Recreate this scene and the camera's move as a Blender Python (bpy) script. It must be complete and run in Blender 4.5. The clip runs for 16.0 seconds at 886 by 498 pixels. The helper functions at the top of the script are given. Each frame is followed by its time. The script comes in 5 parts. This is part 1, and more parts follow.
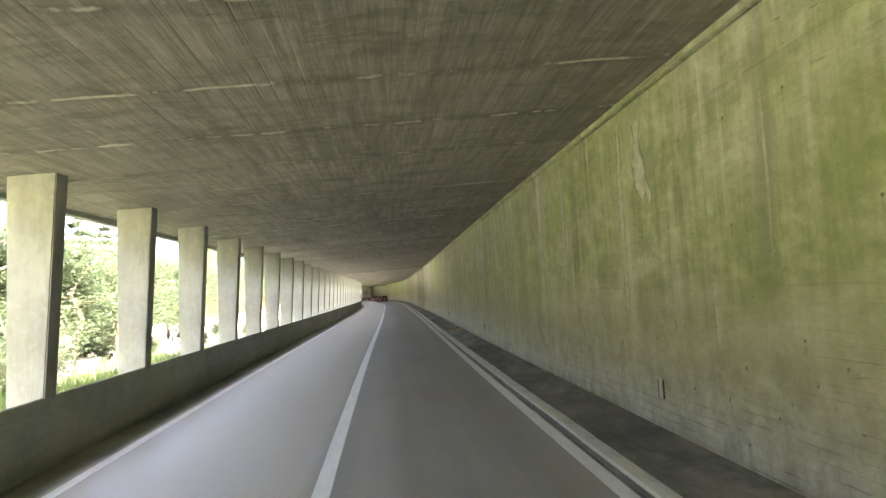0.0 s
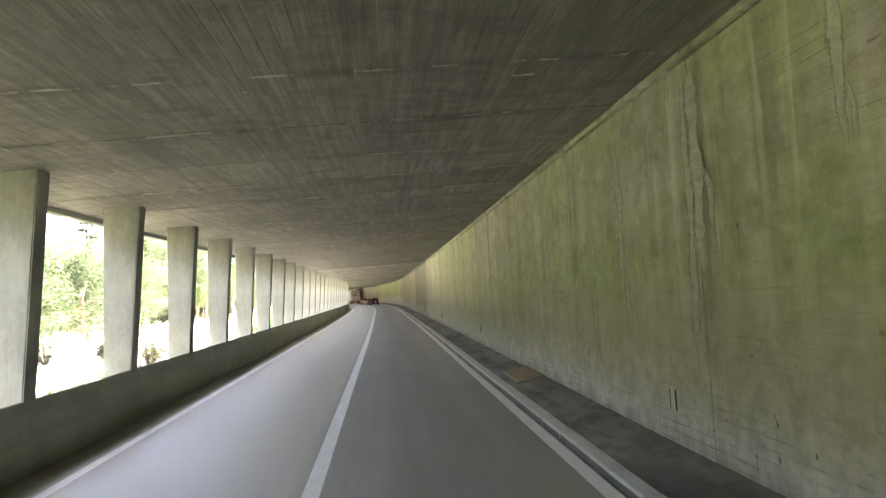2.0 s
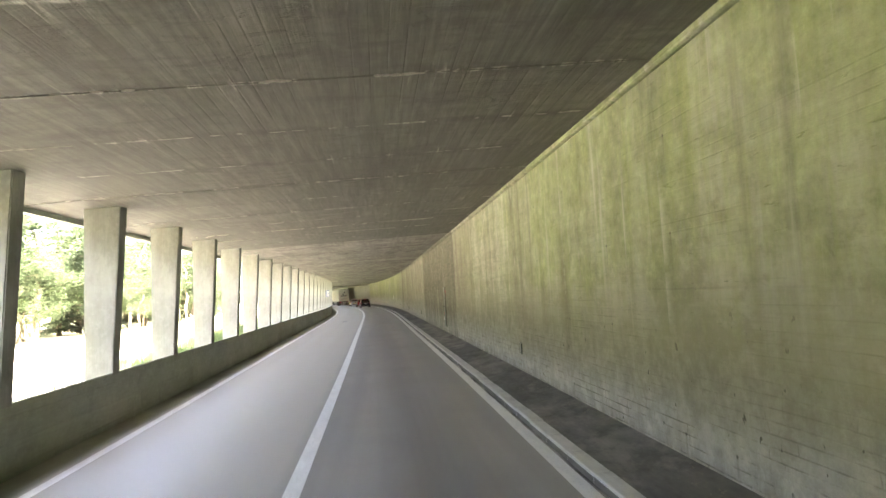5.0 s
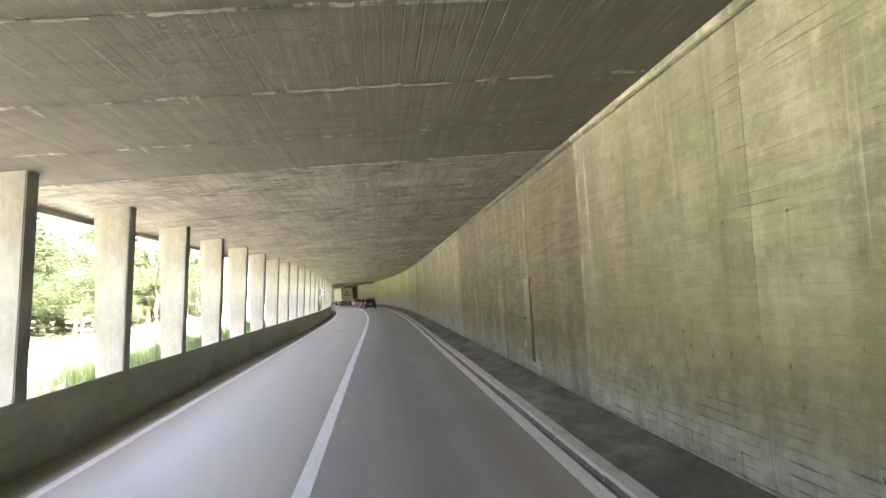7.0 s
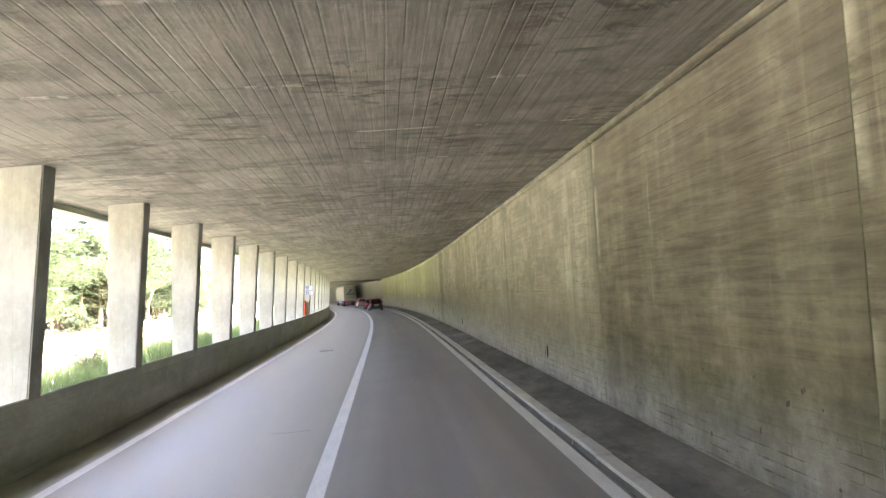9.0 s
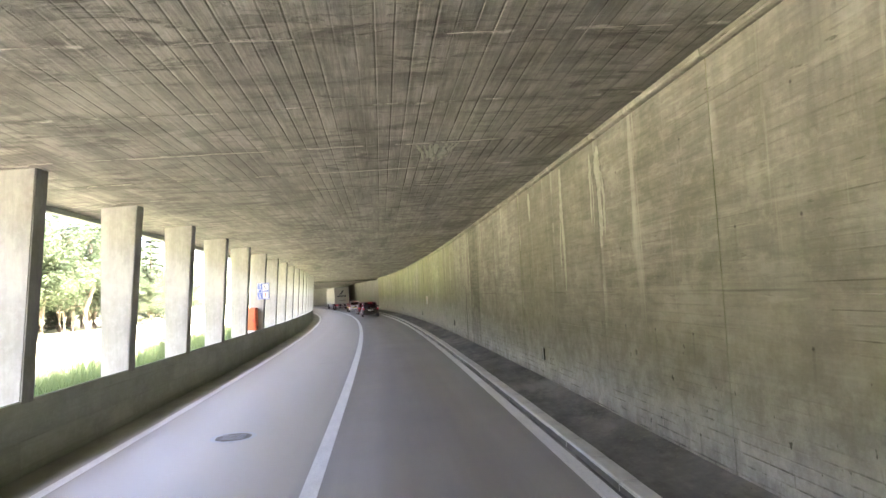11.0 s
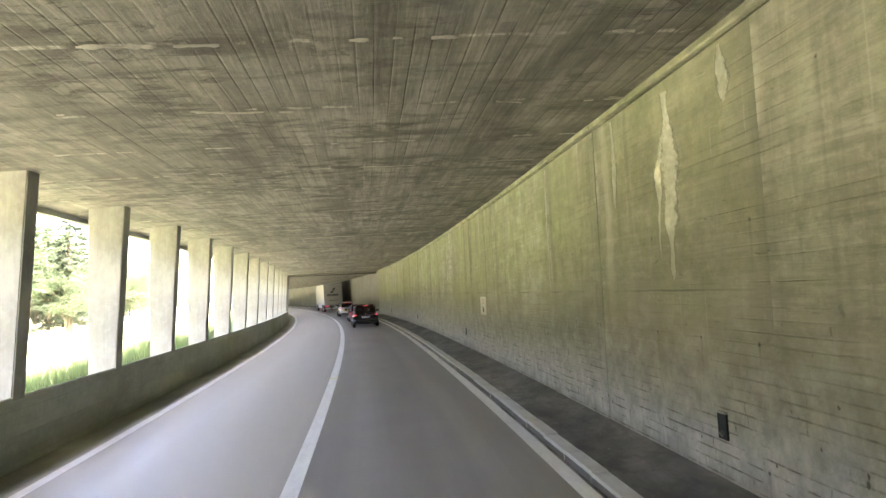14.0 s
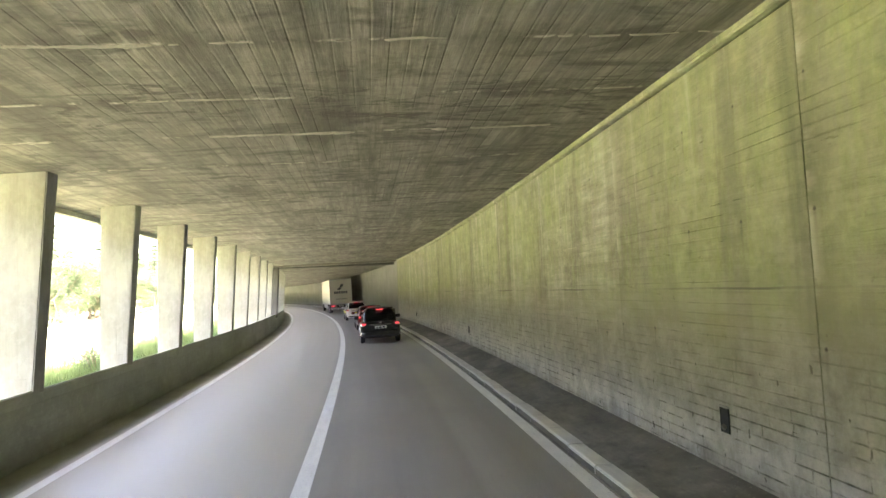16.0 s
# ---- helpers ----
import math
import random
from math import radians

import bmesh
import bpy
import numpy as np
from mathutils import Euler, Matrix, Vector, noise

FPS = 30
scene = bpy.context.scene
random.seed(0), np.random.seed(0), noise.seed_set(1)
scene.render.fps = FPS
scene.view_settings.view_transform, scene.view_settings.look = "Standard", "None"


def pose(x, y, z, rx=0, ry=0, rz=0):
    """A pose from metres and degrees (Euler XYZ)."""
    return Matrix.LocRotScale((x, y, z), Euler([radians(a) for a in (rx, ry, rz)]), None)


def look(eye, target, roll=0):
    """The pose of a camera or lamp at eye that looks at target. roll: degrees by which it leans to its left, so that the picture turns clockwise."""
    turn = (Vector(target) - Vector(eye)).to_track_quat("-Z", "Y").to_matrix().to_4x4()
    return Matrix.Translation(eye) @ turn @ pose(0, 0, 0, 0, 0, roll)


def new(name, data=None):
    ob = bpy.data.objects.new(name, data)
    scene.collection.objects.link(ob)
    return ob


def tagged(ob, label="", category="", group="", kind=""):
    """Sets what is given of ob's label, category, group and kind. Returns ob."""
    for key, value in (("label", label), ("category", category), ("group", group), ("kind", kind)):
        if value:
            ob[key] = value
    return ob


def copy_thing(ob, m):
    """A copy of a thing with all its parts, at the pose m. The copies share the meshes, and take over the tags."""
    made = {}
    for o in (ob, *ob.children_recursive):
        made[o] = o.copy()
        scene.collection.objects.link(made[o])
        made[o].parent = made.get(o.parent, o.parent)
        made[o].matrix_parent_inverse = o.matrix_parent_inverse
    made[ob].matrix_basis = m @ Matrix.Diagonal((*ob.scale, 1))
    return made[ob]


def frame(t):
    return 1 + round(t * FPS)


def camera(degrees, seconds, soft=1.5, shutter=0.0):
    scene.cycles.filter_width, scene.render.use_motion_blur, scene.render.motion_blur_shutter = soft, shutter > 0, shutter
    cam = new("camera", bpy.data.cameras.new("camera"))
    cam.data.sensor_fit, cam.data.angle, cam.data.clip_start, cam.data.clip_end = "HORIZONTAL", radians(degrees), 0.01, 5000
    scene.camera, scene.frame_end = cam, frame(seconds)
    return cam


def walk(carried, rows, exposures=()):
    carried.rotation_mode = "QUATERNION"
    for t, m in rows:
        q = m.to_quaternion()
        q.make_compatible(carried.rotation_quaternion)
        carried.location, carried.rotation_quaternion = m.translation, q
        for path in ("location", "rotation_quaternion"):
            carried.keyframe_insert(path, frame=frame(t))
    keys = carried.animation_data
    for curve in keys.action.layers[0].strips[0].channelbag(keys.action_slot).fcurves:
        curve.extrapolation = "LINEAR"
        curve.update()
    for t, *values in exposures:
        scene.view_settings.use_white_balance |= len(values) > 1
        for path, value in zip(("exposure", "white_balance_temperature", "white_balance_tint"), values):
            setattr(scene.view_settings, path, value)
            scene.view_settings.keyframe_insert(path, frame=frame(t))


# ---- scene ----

# ---------------------------------------------------------------- the road's line
# A gallery road: everything is laid out by s (metres along the road), lat (metres to the right of
# the driven line) and z. BEND is the road's curvature every 20 m from s = -60.
BEND = [0, -0.001, -0.0014, -0.00095, -0.00049, 0.00008, 0.00047, -0.00027, 0.00052, 0.00154, 0.0016, 0.00246, 0.00204,
        0.00183, 0.00179, 0.00175, 0.0018, 0.0022, 0.0028, 0.0034, 0.0036, 0.0036, 0.0036]
FALL = 0.020            # the carriageway rises to the right
S_ALL = np.arange(-60, 380.1, 0.5)
_k = np.interp(S_ALL, -60 + 20 * np.arange(len(BEND)), BEND)
HEAD = np.concatenate([[0], np.cumsum((_k[1:] + _k[:-1]) * 0.25)])
HEAD -= HEAD[120]
LINE_X = np.concatenate([[0], np.cumsum(-(np.sin(HEAD[1:]) + np.sin(HEAD[:-1])) * 0.25)])
LINE_Y = np.concatenate([[0], np.cumsum((np.cos(HEAD[1:]) + np.cos(HEAD[:-1])) * 0.25)])
LINE_X -= LINE_X[120]
LINE_Y -= LINE_Y[120]


def heading(s):
    return float(np.interp(s, S_ALL, HEAD))


def at(s, lat, z=0.0):
    h = heading(s)
    return Vector((float(np.interp(s, S_ALL, LINE_X)) + lat * math.cos(h), float(np.interp(s, S_ALL, LINE_Y)) + lat * math.sin(h), z))


def stand(s, lat, z=0.0, turn=0.0):
    """The pose of a thing on the road: its x to the right, its y ahead."""
    p = at(s, lat, z)
    return pose(p.x, p.y, p.z, 0, 0, math.degrees(heading(s)) + turn)


# ---------------------------------------------------------------- the camera
# seconds, s, lat, degrees to the right of the road, pitch up, lean to the right
EYE_HEIGHT = 2.35
RIDE = [
    (0, -0.69, -0.150, 5.88, 3.74, 3.12),
    (0.5, 3.38, -0.141, 5.90, 3.78, 3.19),
    (1, 7.42, -0.116, 5.90, 3.80, 3.18),
    (1.5, 11.56, -0.086, 5.92, 3.85, 3.08),
    (2, 15.71, -0.057, 5.95, 3.90, 2.88),
    (2.5, 19.71, -0.026, 6.02, 3.86, 2.93),
    (3, 23.65, 0.011, 6.13, 3.79, 3.08),
    (3.5, 27.71, 0.055, 6.22, 3.77, 3.15),
    (4, 31.76, 0.109, 6.29, 3.83, 3.17),
    (6.5, 52.02, 0.083, 6.04, 3.81, 3.28),
    (7, 55.92, 0.061, 5.84, 3.78, 3.16),
    (7.5, 59.93, 0.026, 5.65, 3.78, 3.05),
    (8, 63.97, -0.014, 5.51, 3.76, 2.96),
    (8.5, 68.06, -0.050, 5.45, 3.78, 2.81),
    (9, 72.10, -0.088, 5.49, 3.80, 2.56),
    (11.5, 92.13, 0.018, 5.77, 4.00, 2.78),
    (12, 96.10, 0.048, 5.91, 4.05, 2.82),
    (12.5, 100.07, 0.077, 6.06, 3.93, 2.84),
    (13, 104.02, 0.098, 6.15, 3.96, 2.83),
    (13.5, 107.95, 0.102, 6.21, 3.91, 2.76),
    (14, 111.89, 0.099, 6.20, 3.81, 2.67),
    (14.5, 115.76, 0.090, 6.18, 3.61, 2.55),
    (15, 119.64, 0.057, 6.19, 3.60, 2.47),
    (15.5, 123.65, 0.006, 6.17, 3.63, 2.47),
    (16, 127.65, -0.049, 6.19, 3.64, 2.55),
]
cam = camera(71.0, 16.0, soft=1.5)
rows = []
for t, s, lat, right, up, lean in RIDE:
    p = at(s, lat, EYE_HEIGHT)
    rows.append((t, pose(p.x, p.y, p.z, 90 + up, 0, math.degrees(heading(s)) - right) @ pose(0, 0, 0, 0, 0, -lean)))
walk(cam, rows, exposures=[(0, 5.45, 7000, 12), (4, 5.68, 7150, 13), (7, 5.5, 6780, 14), (9, 5.58, 6620, 17), (12, 5.68, 6430, 22), (16, 5.7, 6900, 15)])

# ---------------------------------------------------------------- daylight
SUN_UP, SUN_FROM = 44.0, 135.0     # elevation; compass angle of the sun, clockwise from the road's start direction
world = bpy.data.worlds.new("sky")
scene.world = world
world.use_nodes = True
wn = world.node_tree.nodes
sky = wn.new("ShaderNodeTexSky")
sky.sky_type = "NISHITA"
sky.sun_disc = False
sky.sun_elevation, sky.sun_rotation = radians(SUN_UP), radians(SUN_FROM)
sky.air_density, sky.dust_density, sky.ozone_density = 0.45, 8.0, 0.0
wn["Background"].inputs["Strength"].default_value = 0.15
world.node_tree.links.new(sky.outputs[0], wn["Background"].inputs["Color"])
sun_data = bpy.data.lights.new("sun", "SUN")
sun_data.energy, sun_data.angle, sun_data.color = 2.5, radians(0.5), (1.0, 0.95, 0.88)
sun = new("sun", sun_data)
to_sun = Vector((math.sin(radians(SUN_FROM)) * math.cos(radians(SUN_UP)), math.cos(radians(SUN_FROM)) * math.cos(radians(SUN_UP)), math.sin(radians(SUN_UP))))
sun.matrix_world = look(to_sun * 100, (0, 0, 0))


# ---------------------------------------------------------------- materials
class Nodes:
    """A short hand for building one node material."""

    def __init__(self, name, rough=0.8, metal=0.0, colour=(0.5, 0.5, 0.5)):
        self.mat = bpy.data.materials.new(name)
        self.mat.use_nodes = True
        self.tree = self.mat.node_tree
        self.out = self.tree.nodes["Principled BSDF"]
        self.out.inputs["Roughness"].default_value = rough
        self.out.inputs["Metallic"].default_value = metal
        self.out.inputs["Base Color"].default_value = (*colour, 1)

    def put(self, socket, value):
        if hasattr(value, "is_output"):
            self.tree.links.new(value, socket)
        elif isinstance(value, tuple) and len(value) == 3 and socket.type == "RGBA":
            socket.default_value = (*value, 1)
        else:
            socket.default_value = value

    def node(self, kind, out=0, props=None, **ins):
        n = self.tree.nodes.new(kind)
        for key, value in (props or {}).items():
            setattr(n, key, value)
        for key, value in ins.items():
            self.put(n.inputs[key.replace("_", " ")], value)
        return n.outputs[out]

    def uv(self, su=1.0, sv=1.0):
        c = self.tree.nodes.new("ShaderNodeUVMap").outputs[0]
        return self.stretch(c, su, sv, 1)

    def place(self, sx=1.0, sy=1.0, sz=1.0):
        c = self.tree.nodes.new("ShaderNodeTexCoord").outputs["Object"]
        return self.stretch(c, sx, sy, sz)

    def stretch(self, c, sx, sy, sz):
        m = self.tree.nodes.new("ShaderNodeMapping")
        self.tree.links.new(c, m.inputs[0])
        m.inputs["Scale"].default_value = (sx, sy, sz)
        return m.outputs[0]

    def noise(self, vec, scale=1.0, detail=4.0, rough=0.55, warp=0.0):
        return self.node("ShaderNodeTexNoise", 0, None, Vector=vec, Scale=scale, Detail=detail, Roughness=rough, Distortion=warp)

    def ramp(self, value, lo, hi, a=0.0, b=1.0):
        n = self.tree.nodes.new("ShaderNodeMapRange")
        self.put(n.inputs[0], value)
        for i, v in enumerate((lo, hi, a, b)):
            self.put(n.inputs[i + 1], v)
        return n.outputs[0]

    def math(self, op, a, b=0.0, c=0.0):
        n = self.tree.nodes.new("ShaderNodeMath")
        n.operation = op
        for i, v in enumerate((a, b, c)):
            self.put(n.inputs[i], v)
        return n.outputs[0]

    def mix(self, f, a, b, how="MIX"):
        n = self.tree.nodes.new("ShaderNodeMix")
        n.data_type, n.blend_type = "RGBA", how
        self.put(n.inputs[0], f)
        self.put(n.inputs[6], a)
        self.put(n.inputs[7], b)
        return n.outputs[2]

    def split(self, vec):
        n = self.tree.nodes.new("ShaderNodeSeparateXYZ")
        self.tree.links.new(vec, n.inputs[0])
        return n.outputs[0], n.outputs[1]

    def bump(self, height, strength=0.3, distance=0.01):
        self.put(self.out.inputs["Normal"], self.node("ShaderNodeBump", 0, None, Height=height, Strength=strength, Distance=distance))

    def colour(self, value):
        self.put(self.out.inputs["Base Color"], value)

    def rough(self, value):
        self.put(self.out.inputs["Roughness"], value)


BREAK = 82.42       # where the grimy stretch of wall ends
SEAM = 2.25         # height of the wall's day joint above its foot


def concrete(name, base, board=0.12, algae=0.0, soot=0.0, dark=(0.10, 0.10, 0.085), lines=0.6, rough_tone=0.34, mottle=1.0):
    """Cast concrete on a (metres along, metres across) map: boards, pores, stains, green film."""
    n = Nodes(name, 0.85)
    u, v = n.split(n.uv())
    warp = n.math("MULTIPLY", n.math("SUBTRACT", n.noise(n.uv(0.35, 0.9), 1.0, 2.0), 0.5), 0.03)
    row = n.math("DIVIDE", n.math("ADD", v, warp), board)
    cell, frac = n.math("FLOOR", row), n.math("FRACT", row)
    length = n.math("ADD", n.math("DIVIDE", u, 4.27), n.math("MULTIPLY", cell, 0.37))
    tone = n.node("ShaderNodeTexWhiteNoise", 0, {"noise_dimensions": "2D"},
                  Vector=n.node("ShaderNodeCombineXYZ", 0, None, X=cell, Y=n.math("FLOOR", length)))
    edge = n.math("MINIMUM", frac, n.math("SUBTRACT", 1.0, frac))
    worn = n.ramp(n.noise(n.uv(0.35, 1.1), 1.0, 6.0, 0.65), 0.43, 0.58)
    joint = n.math("MULTIPLY", n.ramp(edge, 0.0, 0.07, 1.0, 0.0), worn)
    grain = n.noise(n.uv(1.2, 22.0), 1.0, 5.0, 0.6)
    cloud = n.noise(n.uv(0.35, 0.5), 1.0, 6.0, 0.62, 0.1)
    fine = n.noise(n.uv(7.0, 7.0), 1.0, 6.0, 0.7)
    blot = n.noise(n.uv(0.9, 1.6), 1.0, 8.0, 0.7, 0.15)
    c = n.mix(n.ramp(cloud, 0.5 - 0.18 / mottle, 0.5 + 0.18 / mottle), tuple(x * 0.66 for x in base), tuple(min(x * 1.25, 1) for x in base))
    c = n.mix(n.math("MULTIPLY", tone, rough_tone), c, tuple(x * 0.42 for x in base))
    c = n.mix(n.ramp(grain, 0.44, 0.66, 0.0, 0.14), c, tuple(x * 0.42 for x in base))
    c = n.mix(n.ramp(blot, 0.5, 0.62, 0.0, 0.55 * mottle), c, tuple(x * 0.5 for x in base))
    c = n.mix(n.ramp(blot, 0.46, 0.34, 0.0, 0.35 * mottle), c, tuple(min(x * 1.5, 1) for x in base))
    c = n.mix(n.ramp(fine, 0.5, 0.8, 0.0, 0.4), c, tuple(min(x * 1.4, 1) for x in base))
    c = n.mix(n.math("MULTIPLY", joint, lines), c, dark)
    if algae:
        film = n.ramp(n.noise(n.uv(0.12, 0.3), 1.0, 6.0, 0.65, 0.1), 0.35, 0.65)
        c = n.mix(n.math("MULTIPLY", film, algae), c, (0.275, 0.325, 0.13))
    if soot:
        smear = n.math("MAXIMUM", n.ramp(n.noise(n.uv(0.16, 0.8), 1.0, 6.0, 0.65, 0.3), 0.44, 0.68), n.ramp(n.noise(n.uv(0.7, 0.9), 1.0, 7.0, 0.66, 0.5), 0.50, 0.68, 0.0, 0.9))
        c = n.mix(n.math("MULTIPLY", smear, soot), c, dark)
    n.colour(c)
    n.rough(n.ramp(cloud, 0.2, 0.8, 0.95, 0.75))
    height = n.math("ADD", n.math("MULTIPLY", joint, -1.6 * lines), n.math("ADD", n.math("MULTIPLY", grain, 0.15), n.math("MULTIPLY", tone, 0.5)))
    n.bump(n.math("ADD", height, n.math("MULTIPLY", fine, 0.4)), 0.7, 0.014)
    return n.mat


def board_marks(n, board, length, shift=5.0):
    """Boards lying along the map's first axis: which board, how near its edge, a tone for each board's length."""
    u, v = n.split(n.uv())
    warp = n.math("MULTIPLY", n.math("SUBTRACT", n.noise(n.uv(0.35, 0.9), 1.0, 2.0), 0.5), 0.035)
    row = n.math("DIVIDE", n.math("ADD", v, warp), board)
    cell, frac = n.math("FLOOR", row), n.math("FRACT", row)
    edge = n.math("MINIMUM", frac, n.math("SUBTRACT", 1.0, frac))
    each = n.node("ShaderNodeTexWhiteNoise", 0, {"noise_dimensions": "1D"}, W=cell)
    run = n.math("ADD", n.math("DIVIDE", u, length), n.math("MULTIPLY", each, shift))
    tone = n.node("ShaderNodeTexWhiteNoise", 0, {"noise_dimensions": "2D"}, Vector=n.node("ShaderNodeCombineXYZ", 0, None, X=cell, Y=n.math("FLOOR", run)))
    return u, v, each, edge, tone


def wall_concrete(name, base, dark=(0.085, 0.082, 0.062)):
    """The hillside wall: board marks, washes and runs of lime from above, green film, a scuffed pale foot."""
    n = Nodes(name, 0.85)
    u, v, each, edge, tone = board_marks(n, 0.115, 3.4)
    old = n.ramp(u, 44.0, 64.0, 0.3, 1.0)            # the boards show little in the first stretch
    grain = n.noise(n.uv(1.1, 24.0), 1.0, 5.0, 0.62)
    stroke = n.noise(n.uv(0.9, 10.0), 1.0, 7.0, 0.7, 0.2)
    wash = n.noise(n.uv(1.35, 0.10), 1.0, 6.0, 0.62, 0.25)
    rill = n.noise(n.uv(6.5, 0.34), 1.0, 6.0, 0.64, 0.25)
    blot = n.noise(n.uv(0.9, 1.3), 1.0, 9.0, 0.72, 0.15)
    crumb = n.noise(n.uv(3.4, 3.0), 1.0, 8.0, 0.74, 0.1)
    fine = n.noise(n.uv(11.0, 11.0), 1.0, 6.0, 0.72)
    low, pale = tuple(x * 0.45 for x in base), tuple(min(x * 1.45, 1) for x in base)
    c = n.mix(n.ramp(wash, 0.37, 0.63), tuple(x * 0.64 for x in base), tuple(x * 1.22 for x in base))
    c = n.mix(n.ramp(rill, 0.52, 0.66, 0.0, 0.2), c, low)
    c = n.mix(n.ramp(rill, 0.46, 0.34, 0.0, 0.18), c, pale)
    c = n.mix(n.math("MULTIPLY", n.math("MULTIPLY", tone, 0.4), old), c, low)
    c = n.mix(n.math("MULTIPLY", n.ramp(grain, 0.45, 0.66, 0.0, 0.45), old), c, low)
    c = n.mix(n.math("MULTIPLY", n.ramp(stroke, 0.54, 0.62, 0.0, 0.5), old), c, low)
    c = n.mix(n.math("MULTIPLY", n.ramp(stroke, 0.45, 0.37, 0.0, 0.4), old), c, pale)
    c = n.mix(n.ramp(blot, 0.515, 0.59, 0.0, 0.62), c, low)
    c = n.mix(n.ramp(blot, 0.47, 0.38, 0.0, 0.42), c, pale)
    c = n.mix(n.ramp(crumb, 0.54, 0.66, 0.0, 0.38), c, pale)
    c = n.mix(n.ramp(crumb, 0.45, 0.34, 0.0, 0.38), c, low)
    c = n.mix(n.ramp(fine, 0.52, 0.75, 0.0, 0.35), c, pale)
    # grimy pours, brown with soot
    grime = n.math("MULTIPLY", n.ramp(u, 66.3, 66.5), n.ramp(u, BREAK, BREAK + 0.1, 1.0, n.ramp(u, 94.3, 94.5, 0.12, 0.36)))
    grime = n.math("MAXIMUM", grime, n.math("MULTIPLY", n.ramp(u, 110.45, 110.6), n.ramp(u, 112.4, 112.8, 1.0, 0.0)))
    grime = n.math("MULTIPLY", grime, n.ramp(u, 112.7, 122.0, 1.0, 0.0))
    grime = n.math("MULTIPLY", grime, n.ramp(n.math("ADD", n.math("MULTIPLY", wash, 0.6), n.math("MULTIPLY", blot, 0.4)), 0.41, 0.57, 0.42, 1.0))
    c = n.mix(grime, c, n.mix(n.ramp(stroke, 0.42, 0.6), (0.125, 0.115, 0.084), (0.058, 0.053, 0.039)))
    own = n.node("ShaderNodeObjectInfo", 5)
    c = n.mix(n.math("MULTIPLY", n.ramp(own, 0.2, 1.0, 0.0, 0.55), n.ramp(u, 50.0, 64.0, 0.2, 1.0)), c, (0.135, 0.122, 0.09))
    # board joints, open here and there
    seen = n.ramp(n.noise(n.uv(0.55, 1.0), 1.0, 5.0, 0.66), 0.47, 0.58)
    joint = n.math("MULTIPLY", n.math("MULTIPLY", n.ramp(edge, 0.0, 0.10, 1.0, 0.0), seen), n.math("MULTIPLY", n.ramp(each, 0.2, 0.9, 0.1, 1.0), n.ramp(u, 44.0, 64.0, 0.45, 1.0)))
    c = n.mix(n.math("MULTIPLY", joint, 0.8), c, dark)
    pock = n.math("MULTIPLY", n.ramp(n.noise(n.uv(2.6, 13.0), 1.0, 3.0, 0.6), 0.65, 0.71), n.ramp(n.noise(n.uv(0.3, 0.5), 1.0, 3.0), 0.43, 0.56))
    c = n.mix(n.math("MULTIPLY", pock, 0.85), c, dark)
    # green film, thick at both ends of the gallery and thin between, thinner towards the foot
    film = n.ramp(n.math("ADD", n.math("MULTIPLY", n.noise(n.uv(0.2, 0.35), 1.0, 7.0, 0.66, 0.1), 0.62), n.math("MULTIPLY", rill, 0.38)), 0.37, 0.60, 0.12, 1.0)
    damp = n.math("MAXIMUM", n.ramp(u, 52.0, 67.0, 1.0, 0.13), n.ramp(u, 113.0, 128.0, 0.16, 0.9))
    film = n.math("MULTIPLY", n.math("MULTIPLY", film, damp), n.ramp(n.math("ADD", v, n.math("MULTIPLY", n.math("SUBTRACT", blot, 0.5), 2.4)), 0.7, 2.6, 0.15, 0.78))
    c = n.mix(film, c, n.mix(n.ramp(crumb, 0.36, 0.64), (0.18, 0.23, 0.072), (0.335, 0.39, 0.165)))
    c = n.mix(n.math("MULTIPLY", film, n.math("MULTIPLY", n.ramp(u, 6.0, 16.0, 0.95, 0.0), n.ramp(n.math("ADD", n.math("MULTIPLY", blot, 0.6), n.math("MULTIPLY", wash, 0.4)), 0.38, 0.52))), c, (0.085, 0.115, 0.03))
    # wet streaks and runs of lime from the upper joint
    fade = n.ramp(n.math("ADD", v, n.math("MULTIPLY", n.noise(n.uv(1.2, 0.0), 1.0, 2.0), 4.2)), 2.4, 5.2)
    leak = n.math("MULTIPLY", n.ramp(u, 112.6, 112.9), n.ramp(u, 114.5, 114.9, 1.0, 0.0))
    wet = n.math("ADD", n.noise(n.uv(1.7, 0.09), 1.0, 5.0, 0.6, 0.3), n.math("MULTIPLY", leak, 0.07))
    c = n.mix(n.math("MULTIPLY", n.ramp(wet, 0.56, 0.64), n.math("MULTIPLY", fade, 0.35)), c, dark)
    for freq, thin, lo, much in ((1.0, 0.07, 0.60, 0.45), (2.7, 0.12, 0.61, 0.75), (5.5, 0.2, 0.63, 0.75)):
        run = n.noise(n.uv(freq, thin), 1.0, 6.0, 0.62, 0.35)
        some = n.math("MAXIMUM", n.ramp(n.noise(n.uv(0.13 * freq ** 0.5, 0.05), 1.7, 2.0), 0.40, 0.52), leak)
        ragged = n.ramp(n.noise(n.uv(3.0, 2.0), 1.0, 6.0, 0.7), 0.3, 0.6, 0.35, 1.0)
        c = n.mix(n.math("MULTIPLY", n.math("MULTIPLY", n.ramp(run, lo, lo + 0.06), some), n.math("MULTIPLY", n.math("MULTIPLY", fade, ragged), much)), c, (0.43, 0.43, 0.345))
